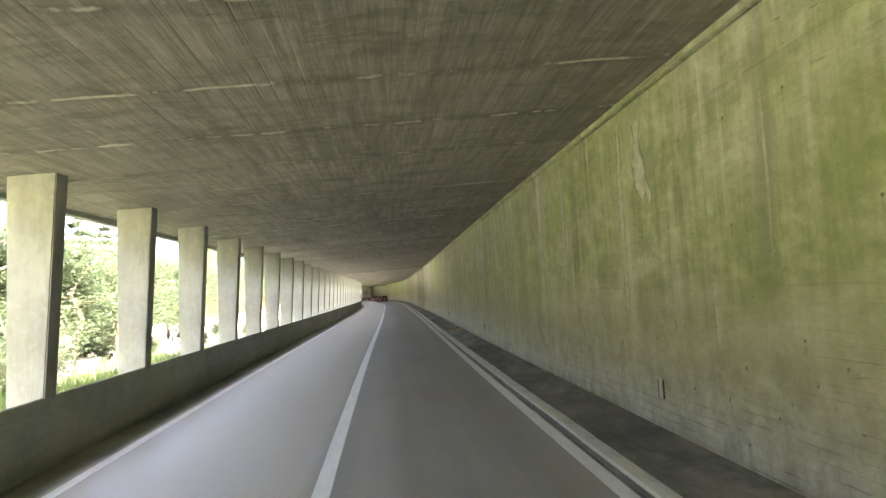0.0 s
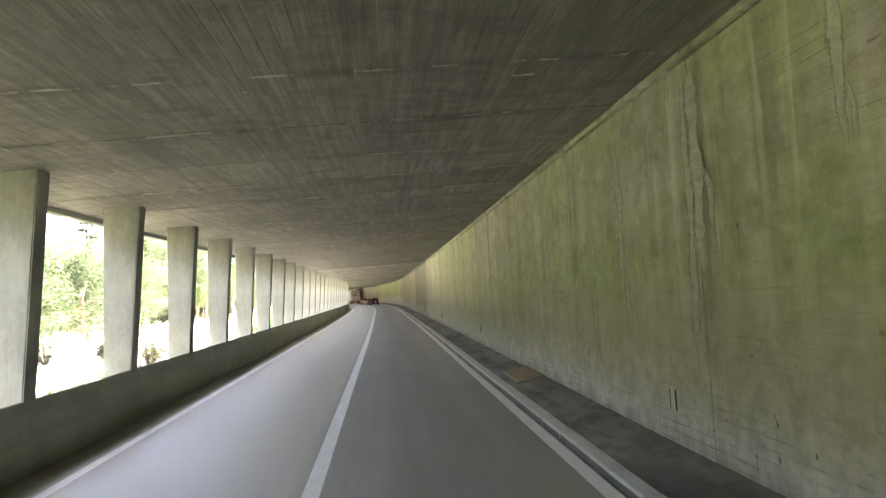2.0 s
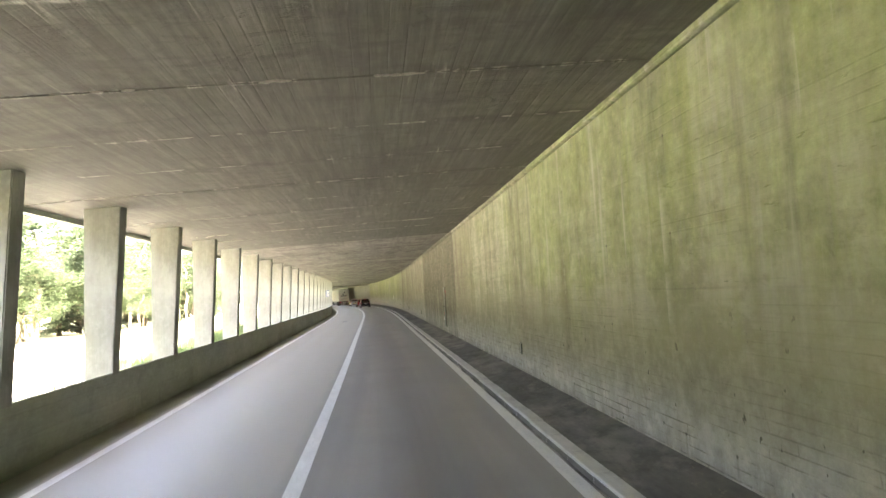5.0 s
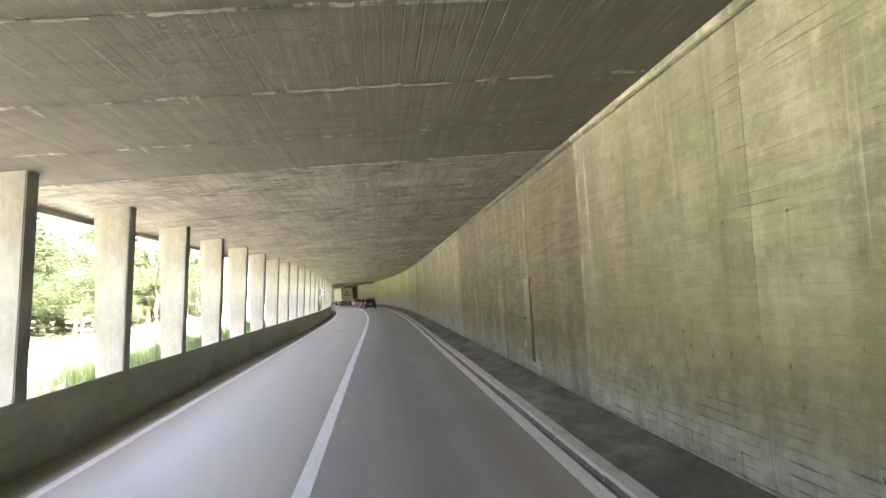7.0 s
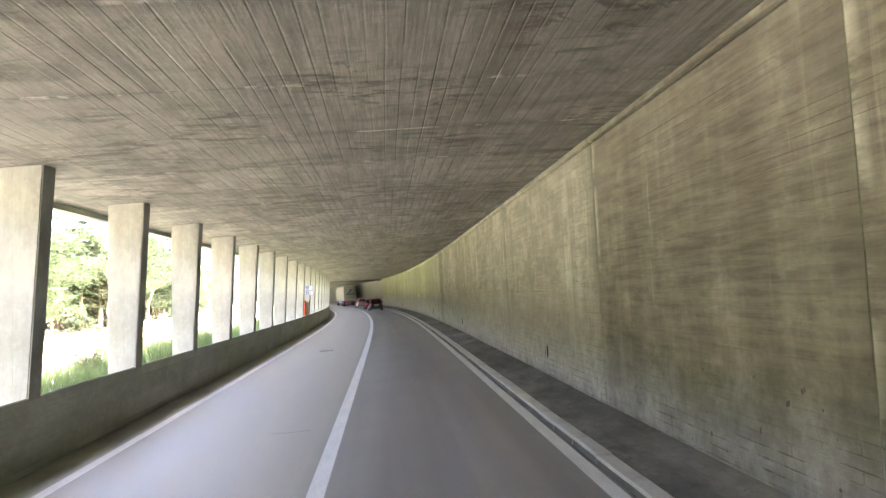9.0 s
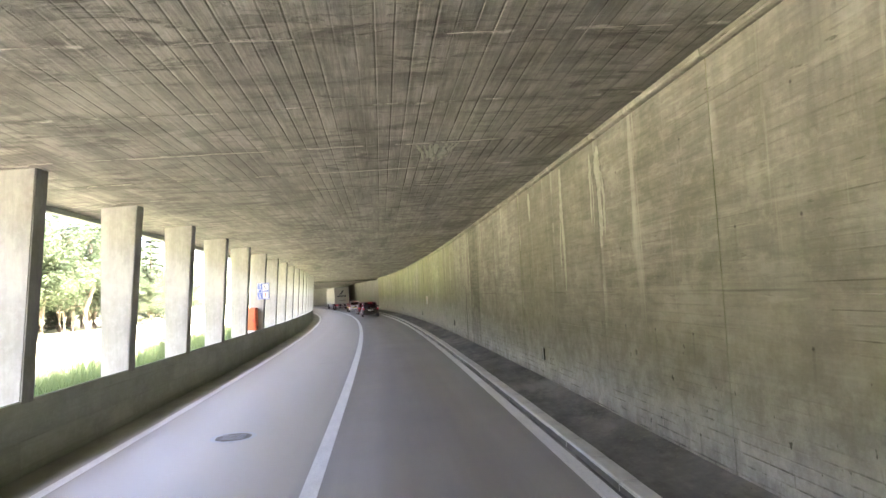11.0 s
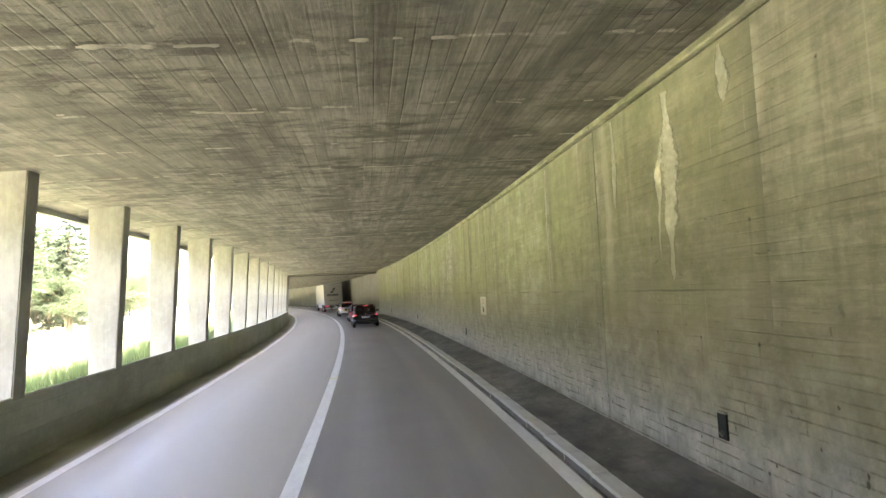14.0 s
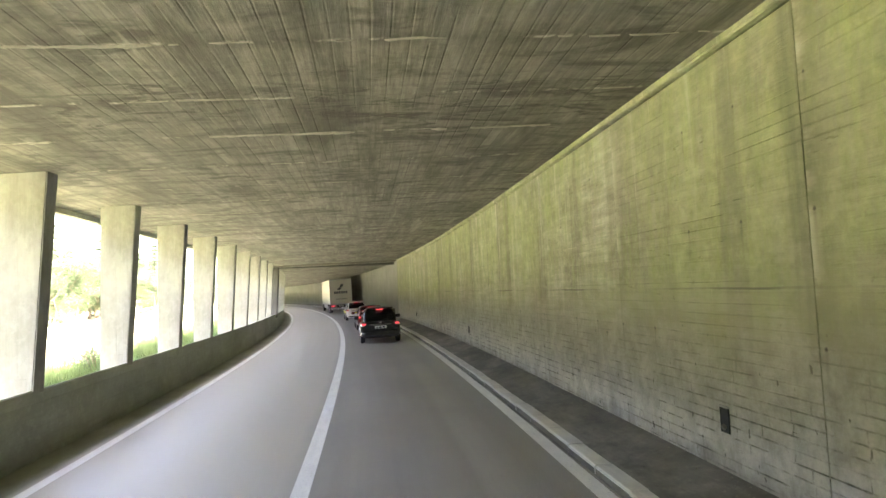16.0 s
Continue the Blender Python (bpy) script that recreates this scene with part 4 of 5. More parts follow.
def leaves(bm, centre, radius, count, size, rng, flat=0.6):
    """A clump of small folded leaves round a point."""
    for _ in range(count):
        d = Vector((rng.gauss(0, 1), rng.gauss(0, 1), rng.gauss(0, flat)))
        p = Vector(centre) + d.normalized() * radius * (rng.random() ** 0.5)
        a, tilt = rng.uniform(0, 6.28), rng.uniform(-0.9, 0.9)
        u = Vector((math.cos(a), math.sin(a), tilt * 0.6)).normalized()
        v = u.cross(Vector((rng.uniform(-0.5, 0.5), rng.uniform(-0.5, 0.5), 1))).normalized()
        k = size * rng.uniform(0.6, 1.3)
        q = [p - u * k, p - v * k * 0.5, p + u * k, p + v * k * 0.5 + Vector((0, 0, 0.2 * k))]
        bm.faces.new([bm.verts.new(x) for x in q])


def broad_tree(height, spread, seed, count=46, size=0.15):
    rng = random.Random(seed)
    ob = thing("tree", Matrix(), "leafy green broadleaf tree in full summer leaf", "tree", "trees beside the gallery")
    wood, crown = bmesh.new(), bmesh.new()
    bend = [Vector((rng.uniform(-0.2, 0.2) * i, rng.uniform(-0.2, 0.2) * i, height * 0.8 * i / 5)) for i in range(6)]
    tube_bm(bend, [0.17 * height / 8 * (1 - i / 6) + 0.02 for i in range(6)], 8, wood)
    for i in range(16):
        h = rng.uniform(0.22, 0.95)
        base = bend[0].lerp(bend[5], h)
        a = rng.uniform(0, 6.28)
        reach = spread * (1.05 - 0.6 * abs(h - 0.45)) * rng.uniform(0.6, 1.0)
        tip = base + Vector((math.cos(a) * reach, math.sin(a) * reach, rng.uniform(0.1, 0.35) * height * 0.4))
        mid = base.lerp(tip, 0.5) + Vector((0, 0, 0.15))
        tube_bm([base, mid, tip], [0.05, 0.035, 0.012], 5, wood)
        for q in (0.35, 0.6, 0.8, 1.0):
            for _ in range(2):
                c = base.lerp(tip, q) + Vector((rng.uniform(-0.7, 0.7), rng.uniform(-0.7, 0.7), rng.uniform(-0.3, 0.6)))
                leaves(crown, c, rng.uniform(0.45, 0.95), count, size, rng)
    part("trunk", wood, M_BARK, ob)
    part("crown", crown, M_LEAF, ob)
    return ob


def spruce(height, seed):
    rng = random.Random(seed)
    ob = thing("spruce_tree", Matrix(), "dark green spruce with drooping branches", "tree", "trees beside the gallery")
    wood, crown = bmesh.new(), bmesh.new()
    tube_bm([(0, 0, 0), (0.03, 0, height * 0.5), (0, 0, height)], [0.02 * height, 0.012 * height, 0.01], 8, wood)
    z = 0.8
    while z < height - 0.2:
        reach = (height - z) * 0.24 + 0.15
        for i in range(rng.randint(5, 7)):
            a = rng.uniform(0, 6.28)
            r = reach * rng.uniform(0.7, 1.1)
            tip = Vector((math.cos(a) * r, math.sin(a) * r, z - 0.22 * r))
            tube_bm([(0, 0, z), tip], [0.03, 0.008], 4, wood)
            for q in np.arange(0.25, 1.05, 0.15):
                leaves(crown, Vector((0, 0, z)).lerp(tip, float(q)), 0.22 + 0.12 * r * (1 - q), 20, 0.12, rng, 0.35)
        z += 0.34 + 0.02 * height
    part("trunk", wood, M_BARK, ob)
    part("crown", crown, M_NEEDLE, ob)
    return ob


def shrub(size, seed):
    rng = random.Random(seed)
    ob = thing("shrub", Matrix(), "loose green shrub with arching twigs beside the parapet", "shrub", "shrubs beside the gallery")
    wood, crown = bmesh.new(), bmesh.new()
    for i in range(14):
        a = rng.uniform(0, 6.28)
        tip = Vector((math.cos(a) * size * rng.uniform(0.3, 1), math.sin(a) * size * rng.uniform(0.3, 1), size * rng.uniform(0.7, 1.7)))
        tube_bm([(0, 0, 0), tip * 0.5 + Vector((0, 0, 0.2)), tip], [0.025, 0.018, 0.006], 5, wood)
        for q in (0.4, 0.6, 0.8, 1.0):
            leaves(crown, tip * q, 0.35 * size, 34, 0.055, rng)
    part("stem", wood, M_BARK, ob)
    part("foliage", crown, M_LEAF, ob)
    return ob


def drop(ob, s, lat, scale=1.0, turn=0.0):
    p = at(s, lat)
    m = pose(p.x, p.y, ground_z(p.x, p.y) - 0.05, 0, 0, turn)
    ob.matrix_basis = m @ Matrix.Diagonal((scale, scale, scale, 1))
    return ob


def plant(kinds, spots):
    used = {}
    for i, s, lat, scale, turn in spots:
        src = kinds[i % len(kinds)]
        if i % len(kinds) not in used:
            used[i % len(kinds)] = True
            drop(src, s, lat, scale, turn)
        else:
            c = copy_thing(src, Matrix())
            drop(c, s, lat, scale, turn)


rng = random.Random(11)
trees = [broad_tree(8, 2.6, 1, 95, 0.08), broad_tree(10, 3.2, 2), broad_tree(7, 2.4, 3, 95, 0.08), spruce(11, 4), spruce(14, 5)]
spots = []
for i in range(64):                      # a thicket close to the first pillars
    spots.append((rng.choice([0, 0, 2, 2, 2, 3]), rng.uniform(2, 50), rng.uniform(-22, -11.5), rng.uniform(0.6, 1.0), rng.uniform(0, 360)))
for i in range(40):                      # behind the yard
    spots.append((rng.randrange(5), rng.uniform(40, 140), rng.uniform(-70, -38), rng.uniform(1.0, 1.5), rng.uniform(0, 360)))
for i in range(270):                      # the wood's edge across the field
    s = rng.uniform(85, 330)
    spots.append((rng.choice([0, 1, 1, 1, 2, 2, 3]), s, rng.uniform(-54, -27), rng.uniform(0.95, 1.5), rng.uniform(0, 360)))
for i in range(5):
    spots.append((i, 5 + i * 3, -24, 0.9, 50 * i))
plant(trees, spots[-5:] + spots[:-5])
bushes = [shrub(0.9, 21), shrub(1.2, 22), shrub(0.7, 23)]
spots = [(i, 0, -12, 1, 0) for i in range(3)]
for i in range(34):
    spots.append((rng.randrange(3), rng.uniform(2, 48), rng.uniform(-16, -9.0), rng.uniform(0.7, 1.3), rng.uniform(0, 360)))
for s, lat in ((84, -9.3), (87.5, -9.0), (93, -9.6), (99, -8.8), (103, -9.2), (118, -9.5), (150, -9)):
    spots.append((rng.randrange(3), s, lat, rng.uniform(0.8, 1.1), rng.uniform(0, 360)))
plant(bushes, spots)

# a weathered rail fence at the edge of the yard, with one boarded panel
def rail_fence(s0, s1, lat):
    ob = thing("rail_fence", Matrix(), "weathered brown wooden rail fence with a boarded panel", "fence")
    posts = [s0 + 2.3 * i for i in range(int((s1 - s0) / 2.3) + 1)]
    for s in posts:
        p = at(s, lat)
        part("post", box_bm(-0.05, 0.05, -0.05, 0.05, -0.3, 1.25 - ground_z(p.x, p.y), 0.012), M_BARK, ob, m=pose(p.x, p.y, ground_z(p.x, p.y), 0, 0, math.degrees(heading(s))))
    for a, b in zip(posts, posts[1:]):
        part("rail", box_bm(-0.028, 0.028, 0.03, 2.27, 1.10, 1.19, 0.01), M_BARK, ob, m=stand(a, lat + 0.075))
    for i in range(4):
        z = 0.42 + 0.16 * i
        part("board", box_bm(-0.015, 0.015, -0.1, 2.4, z, z + 0.12, 0.005), M_BARK, ob, m=stand(posts[3], lat + 0.068))
    return ob


rail_fence(78.6, 92.6, -12.9)

# long grass along the parapet
verts, faces = [], []
for i in range(95000):
    s = rng.uniform(2, 205)
    thick = 0.25 if 30 < s < 66 else 1.0
    if rng.random() > thick or noise.noise((s * 0.13, 0, 4)) < -0.6:
        continue
    lat = -6.75 - 5.0 * rng.random() ** 1.4
    p = at(s, lat)
    p.z = ground_z(p.x, p.y) - 0.02
    h = rng.uniform(0.4, 1.0) * (0.7 + 0.6 * abs(noise.noise((s * 0.25, lat * 0.4, 0)))) * (0.75 if s < 76 else 1.3)
    a = rng.uniform(0, 6.28)
    w = Vector((math.cos(a), math.sin(a), 0)) * 0.011
    lean = Vector((rng.uniform(-0.35, 0.35), rng.uniform(-0.35, 0.35), 0)) * h
    up = Vector((0, 0, h))
    b = len(verts)
    verts += [p - w, p + w, p + w * 0.8 + lean * 0.4 + up * 0.6, p - w * 0.8 + lean * 0.4 + up * 0.6, p + lean + up]
    faces += [(b, b + 1, b + 2, b + 3), (b + 3, b + 2, b + 4)]
me = bpy.data.meshes.new("long_grass")
me.from_pydata(verts, [], faces)
me.materials.append(M_GRASS)
tagged(new("long_grass", me), "long bright green grass along the parapet", "grass", kind="stuff")

# far woods on the slopes
bm = bmesh.new()
for i in range(3600):
    y, x = rng.uniform(-150, 560), -rng.uniform(85, 330)
    z = ground_z(x, y)
    h = rng.uniform(8, 17)
    for j in range(9):
        q = j / 9
        r = (1 - q) * h * 0.2 + 0.3
        pts = []
        a0 = rng.uniform(0, 6.28)
        for kk in range(5):
            a = a0 + kk * 1.2566
            rr = r * rng.uniform(0.7, 1.2)
            pts.append(bm.verts.new((x + math.cos(a) * rr, y + math.sin(a) * rr, z + h * (0.1 + 0.9 * q) - 0.4)))
        tip = bm.verts.new((x, y, z + h * (0.1 + 0.9 * q) + h * 0.17))
        for kk in range(5):
            bm.faces.new((pts[kk], pts[(kk + 1) % 5], tip))
tagged(part("far_woods", bm, M_NEEDLE), "spruce woods on the slopes across the valley", "forest", kind="stuff")
# ---------------------------------------------------------------- vehicles in the queue
M_BLACK = plain("black_car_paint", (0.006, 0.006, 0.007), 0.22, 0.0, 0.1, 3.0, 1.0)
M_RED = plain("dark_red_car_paint", (0.12, 0.02, 0.018), 0.25, 0.0, 0.1, 3.0, 1.0)
M_WHITE = plain("white_car_paint", (0.72, 0.72, 0.70), 0.25, 0.0, 0.08, 3.0, 1.0)
M_YELLOW = plain("yellow_foil", (0.65, 0.62, 0.05), 0.4)
M_TARP = plain("white_tarpaulin", (0.46, 0.45, 0.41), 0.5, 0, 0.12, 1.5)
M_DARK = plain("black_plastic", (0.009, 0.009, 0.009), 0.55)
M_TYRE = plain("tyre_rubber", (0.01, 0.01, 0.01), 0.85)
M_RIM = plain("alloy", (0.45, 0.45, 0.47), 0.35, 0.9)
M_CHROME = plain("chrome", (0.7, 0.7, 0.72), 0.15, 1.0)
M_PLATE = plain("white_plate", (0.75, 0.75, 0.72), 0.5)
M_BARS = plain("dark_print", (0.05, 0.05, 0.07), 0.6)
M_STEEL = plain("zinc_steel", (0.42, 0.43, 0.43), 0.5, 0.7, 0.3)
M_GREY = plain("grey_paint", (0.20, 0.197, 0.178), 0.6, 0, 0.45, 2.5)
M_PINK = plain("pink_spray_paint", (0.50, 0.10, 0.12), 0.7, 0, 0.6, 14.0)
M_ORANGE = plain("orange_box_paint", (0.66, 0.10, 0.02), 0.5, 0, 0.12)
M_BLUE = plain("blue_sign_face", (0.012, 0.055, 0.24), 0.45, 0, 0.05)
M_SIGN = plain("white_sign_face", (0.62, 0.62, 0.61), 0.45, 0, 0.08)
M_NOTICE = plain("weathered_sign_face", (0.60, 0.60, 0.53), 0.6, 0, 0.3, 5.0)
M_REDP = plain("red_print", (0.62, 0.20, 0.16), 0.6, 0, 0.3)
M_RUST = plain("rusty_brown_plate", (0.36, 0.255, 0.16), 0.8, 0.1, 0.4, 4.0)
M_TAIL = glow("lit_tail_lamp", (1.0, 0.09, 0.11), 0.030)
M_BRAKE = glow("lit_brake_lamp", (1.0, 0.10, 0.11), 0.045)
M_LAMP_OFF = plain("red_lamp_glass", (0.35, 0.02, 0.02), 0.15, 0, 0.05, 3.0, 0.6)
n = Nodes("tinted_glass", 0.06, 0.0, (0.015, 0.018, 0.018))
n.out.inputs["Coat Weight"].default_value = 1.0
M_GLASS = n.mat


def loft_bm(stations, power=3.2, sides=28):
    """Rounded cross-sections (y, half width, low z, high z) joined along y."""
    bm = bmesh.new()
    rings = []
    for y, w, z0, z1 in stations:
        ring = []
        for i in range(sides):
            a = 2 * math.pi * i / sides
            ca, sa = math.cos(a), math.sin(a)
            ring.append(bm.verts.new((w * math.copysign(abs(ca) ** (2 / power), ca), y, (z0 + z1) / 2 + (z1 - z0) / 2 * math.copysign(abs(sa) ** (2 / power), sa))))
        rings.append(ring)
    for a, b in zip(rings, rings[1:]):
        for i in range(sides):
            bm.faces.new((a[i], a[(i + 1) % sides], b[(i + 1) % sides], b[i]))
    bm.faces.new(rings[0][::-1])
    bm.faces.new(rings[-1])
    bmesh.ops.recalc_face_normals(bm, faces=bm.faces)
    for f in bm.faces:
        f.smooth = len(f.verts) == 4
    return bm


def panel_bm(points, depth=0.02):
    """A flat or bent panel through four or more corners, given some thickness along its normal."""
    bm = bmesh.new()
    vs = [bm.verts.new(p) for p in points]
    f = bm.faces.new(vs)
    f.normal_update()
    n = f.normal.copy()
    ex = bmesh.ops.extrude_face_region(bm, geom=[f])
    for v in ex["geom"]:
        if isinstance(v, bmesh.types.BMVert):
            v.co += n * depth
    bmesh.ops.recalc_face_normals(bm, faces=bm.faces)
    return bm


def wheel(parent, x, y, r=0.33, w=0.21, rim=True):
    t = part("wheel", disc_bm(r, w, 28, 0.03), M_TYRE, parent, m=pose(x, y, r))
    if rim:
        side = 1 if x > 0 else -1
        part("rim", disc_bm(r * 0.64, 0.03, 20, 0.008), M_RIM, t, m=pose(side * w / 2, 0, 0))
        for i in range(5):
            bm = box_bm(-0.012, 0.012, -0.03, 0.03, 0.03, r * 0.6, 0.006)
            part("spoke", bm, M_CHROME, t, m=pose(side * (w / 2 + 0.02), 0, 0, i * 72))
    return t


def car(label, m, paint, L=4.35, W=1.80, H=1.62, lamps=M_TAIL, stripes=None):
    """A hatchback or small sport utility car; its rear at y = 0, looking along y."""
    ob = thing("car", m, label, "car", "queue of vehicles")
    hw = W / 2
    belt = H * 0.60
    body = loft_bm([(0.02, hw * 0.86, 0.36, belt * 0.92), (0.10, hw * 0.95, 0.27, belt * 0.98), (0.45, hw * 0.995, 0.22, belt), (1.2, hw, 0.20, belt + 0.01), (2.6, hw, 0.20, belt - 0.02),
                    (3.3, hw * 0.98, 0.22, belt - 0.08), (L - 0.35, hw * 0.94, 0.25, belt - 0.18), (L - 0.08, hw * 0.84, 0.30, belt - 0.3), (L, hw * 0.7, 0.36, belt - 0.4)], 5.0)
    part("body", body, paint, ob)
    cabin = loft_bm([(0.16, hw * 0.80, belt - 0.2, belt + 0.02), (0.22, hw * 0.80, belt - 0.2, H * 0.80), (0.42, hw * 0.76, belt - 0.2, H * 0.965), (0.9, hw * 0.77, belt - 0.2, H), (1.7, hw * 0.78, belt - 0.2, H), (2.2, hw * 0.78, belt - 0.2, H * 0.97),
                     (2.7, hw * 0.80, belt - 0.2, H * 0.84), (3.15, hw * 0.84, belt - 0.2, belt)], 3.6)
    part("roof", cabin, paint, ob)
    part("roof_spoiler", box_bm(-hw * 0.66, hw * 0.66, 0.16, 0.5, H * 0.945, H * 0.985, 0.015), paint, ob)
    z0, z1 = belt + 0.04, H * 0.925
    bm = bmesh.new()
    cols = [-1, -0.5, 0, 0.5, 1]
    low = [bm.verts.new((hw * 0.72 * c, 0.125 + 0.05 * c * c, z0)) for c in cols]
    mid = [bm.verts.new((hw * 0.70 * c, 0.165 + 0.05 * c * c, (z0 + z1) / 2 + 0.04)) for c in cols]
    top = [bm.verts.new((hw * 0.62 * c, 0.30 + 0.05 * c * c, z1)) for c in cols]
    for a, b in ((low, mid), (mid, top)):
        for i in range(4):
            bm.faces.new((a[i], a[i + 1], b[i + 1], b[i]))
    bmesh.ops.solidify(bm, geom=list(bm.faces), thickness=0.012)
    part("rear_window", bm, M_GLASS, ob)
    for sd in (-1, 1):
        pts = [(sd * (hw * 0.835), 0.75, belt + 0.05), (sd * (hw * 0.835), 2.75, belt + 0.03), (sd * hw * 0.79, 2.3, H * 0.90), (sd * hw * 0.785, 0.8, H * 0.93)]
        part("side_window", panel_bm(pts if sd > 0 else pts[::-1], 0.012), M_GLASS, ob)
        lamp = loft_bm([(-0.02, 0.08, belt * 0.86, belt * 0.935), (0.1, 0.135, belt * 0.85, belt * 0.945), (0.3, 0.09, belt * 0.865, belt * 0.93)], 3)
        part("tail_lamp", lamp, lamps, ob, "red tail lamp, lit", m=pose(sd * hw * 0.80, 0.03, 0))
        part("door_mirror", loft_bm([(-0.05, 0.06, -0.06, 0.06), (0.0, 0.115, -0.085, 0.085), (0.1, 0.07, -0.06, 0.06)], 3), paint, ob, m=pose(sd * (hw + 0.10), 2.62, belt + 0.12))
        wheel(ob, sd * (hw - 0.11), 0.80)
        wheel(ob, sd * (hw - 0.11), L - 0.85)
        part("exhaust", tube_bm([(sd * hw * 0.55, -0.02, 0.27), (sd * hw * 0.55, 0.3, 0.27)], 0.03, 10), M_CHROME, ob)
        part("reflector", box_bm(-0.09, 0.09, -0.012, 0.02, -0.02, 0.02, 0.006), M_LAMP_OFF, ob, m=pose(sd * hw * 0.72, 0.0, 0.42))
    part("brake_lamp", box_bm(-0.16, 0.16, -0.012, 0.03, -0.014, 0.014, 0.005), M_BRAKE, ob, "high red brake lamp, lit", m=pose(0, 0.185, H * 0.935))
    part("bumper", loft_bm([(-0.06, hw * 0.82, 0.34, 0.56), (0.02, hw * 0.93, 0.30, 0.60), (0.2, hw * 0.98, 0.28, 0.60)], 4.0), paint, ob)
    part("bumper_sill", box_bm(-hw * 0.8, hw * 0.8, -0.075, -0.03, 0.30, 0.40, 0.02), M_DARK, ob)
    part("chrome_strip", box_bm(-0.48, 0.48, -0.014, 0.02, -0.016, 0.016, 0.006), M_CHROME, ob, m=pose(0, 0.015, belt * 0.87))
    plate = part("number_plate", box_bm(-0.26, 0.26, -0.012, 0.01, -0.055, 0.055, 0.004), M_PLATE, ob, "white number plate with dark bars", m=pose(0, -0.0, belt * 0.75))
    for i, (a, b) in enumerate(((-0.2, -0.11), (-0.08, 0.05), (0.08, 0.2))):
        part("print_bar", box_bm(a, b, -0.015, -0.011, -0.03, 0.03), M_BARS, plate)
    part("wiper", tube_bm([(0.02, 0.11, z0 + 0.01), (0.3, 0.12, z0 + 0.08)], 0.009, 6), M_DARK, ob)
    part("badge", disc_bm(0.045, 0.02, 16, 0.004, axis="y"), M_CHROME, ob, m=pose(0, 0.03, belt * 0.96, 90))
    if stripes:
        for sd in (-1, 1):
            part("side_stripe", panel_bm([(sd * (hw + 0.004), 0.5, 0.62), (sd * (hw + 0.004), 3.6, 0.62), (sd * (hw + 0.004), 3.6, 0.80), (sd * (hw + 0.004), 0.5, 0.80)][::sd], 0.004), stripes, ob)
        part("tail_stripe", box_bm(-hw * 0.5, hw * 0.62, -0.012, 0.015, 0.60, 0.72, 0.004), stripes, ob)
    return ob


def on_road(s, lat, turn=0.0):
    return stand(s, lat, road_z(lat)) @ pose(0, 0, 0, 0, -math.degrees(math.atan(FALL)), turn)


car("black compact sport utility car braking in the queue", on_road(155.9, 0.72), M_BLACK, 4.4, 1.84, 1.63)
car("dark red estate car with lit brake lamps", on_road(165.9, 0.84), M_RED, 4.5, 1.80, 1.50, M_BRAKE)
car("white car with yellow and orange reflective stripes", on_road(180.4, 0.80), M_WHITE, 4.4, 1.82, 1.60, M_TAIL, stripes=M_YELLOW)


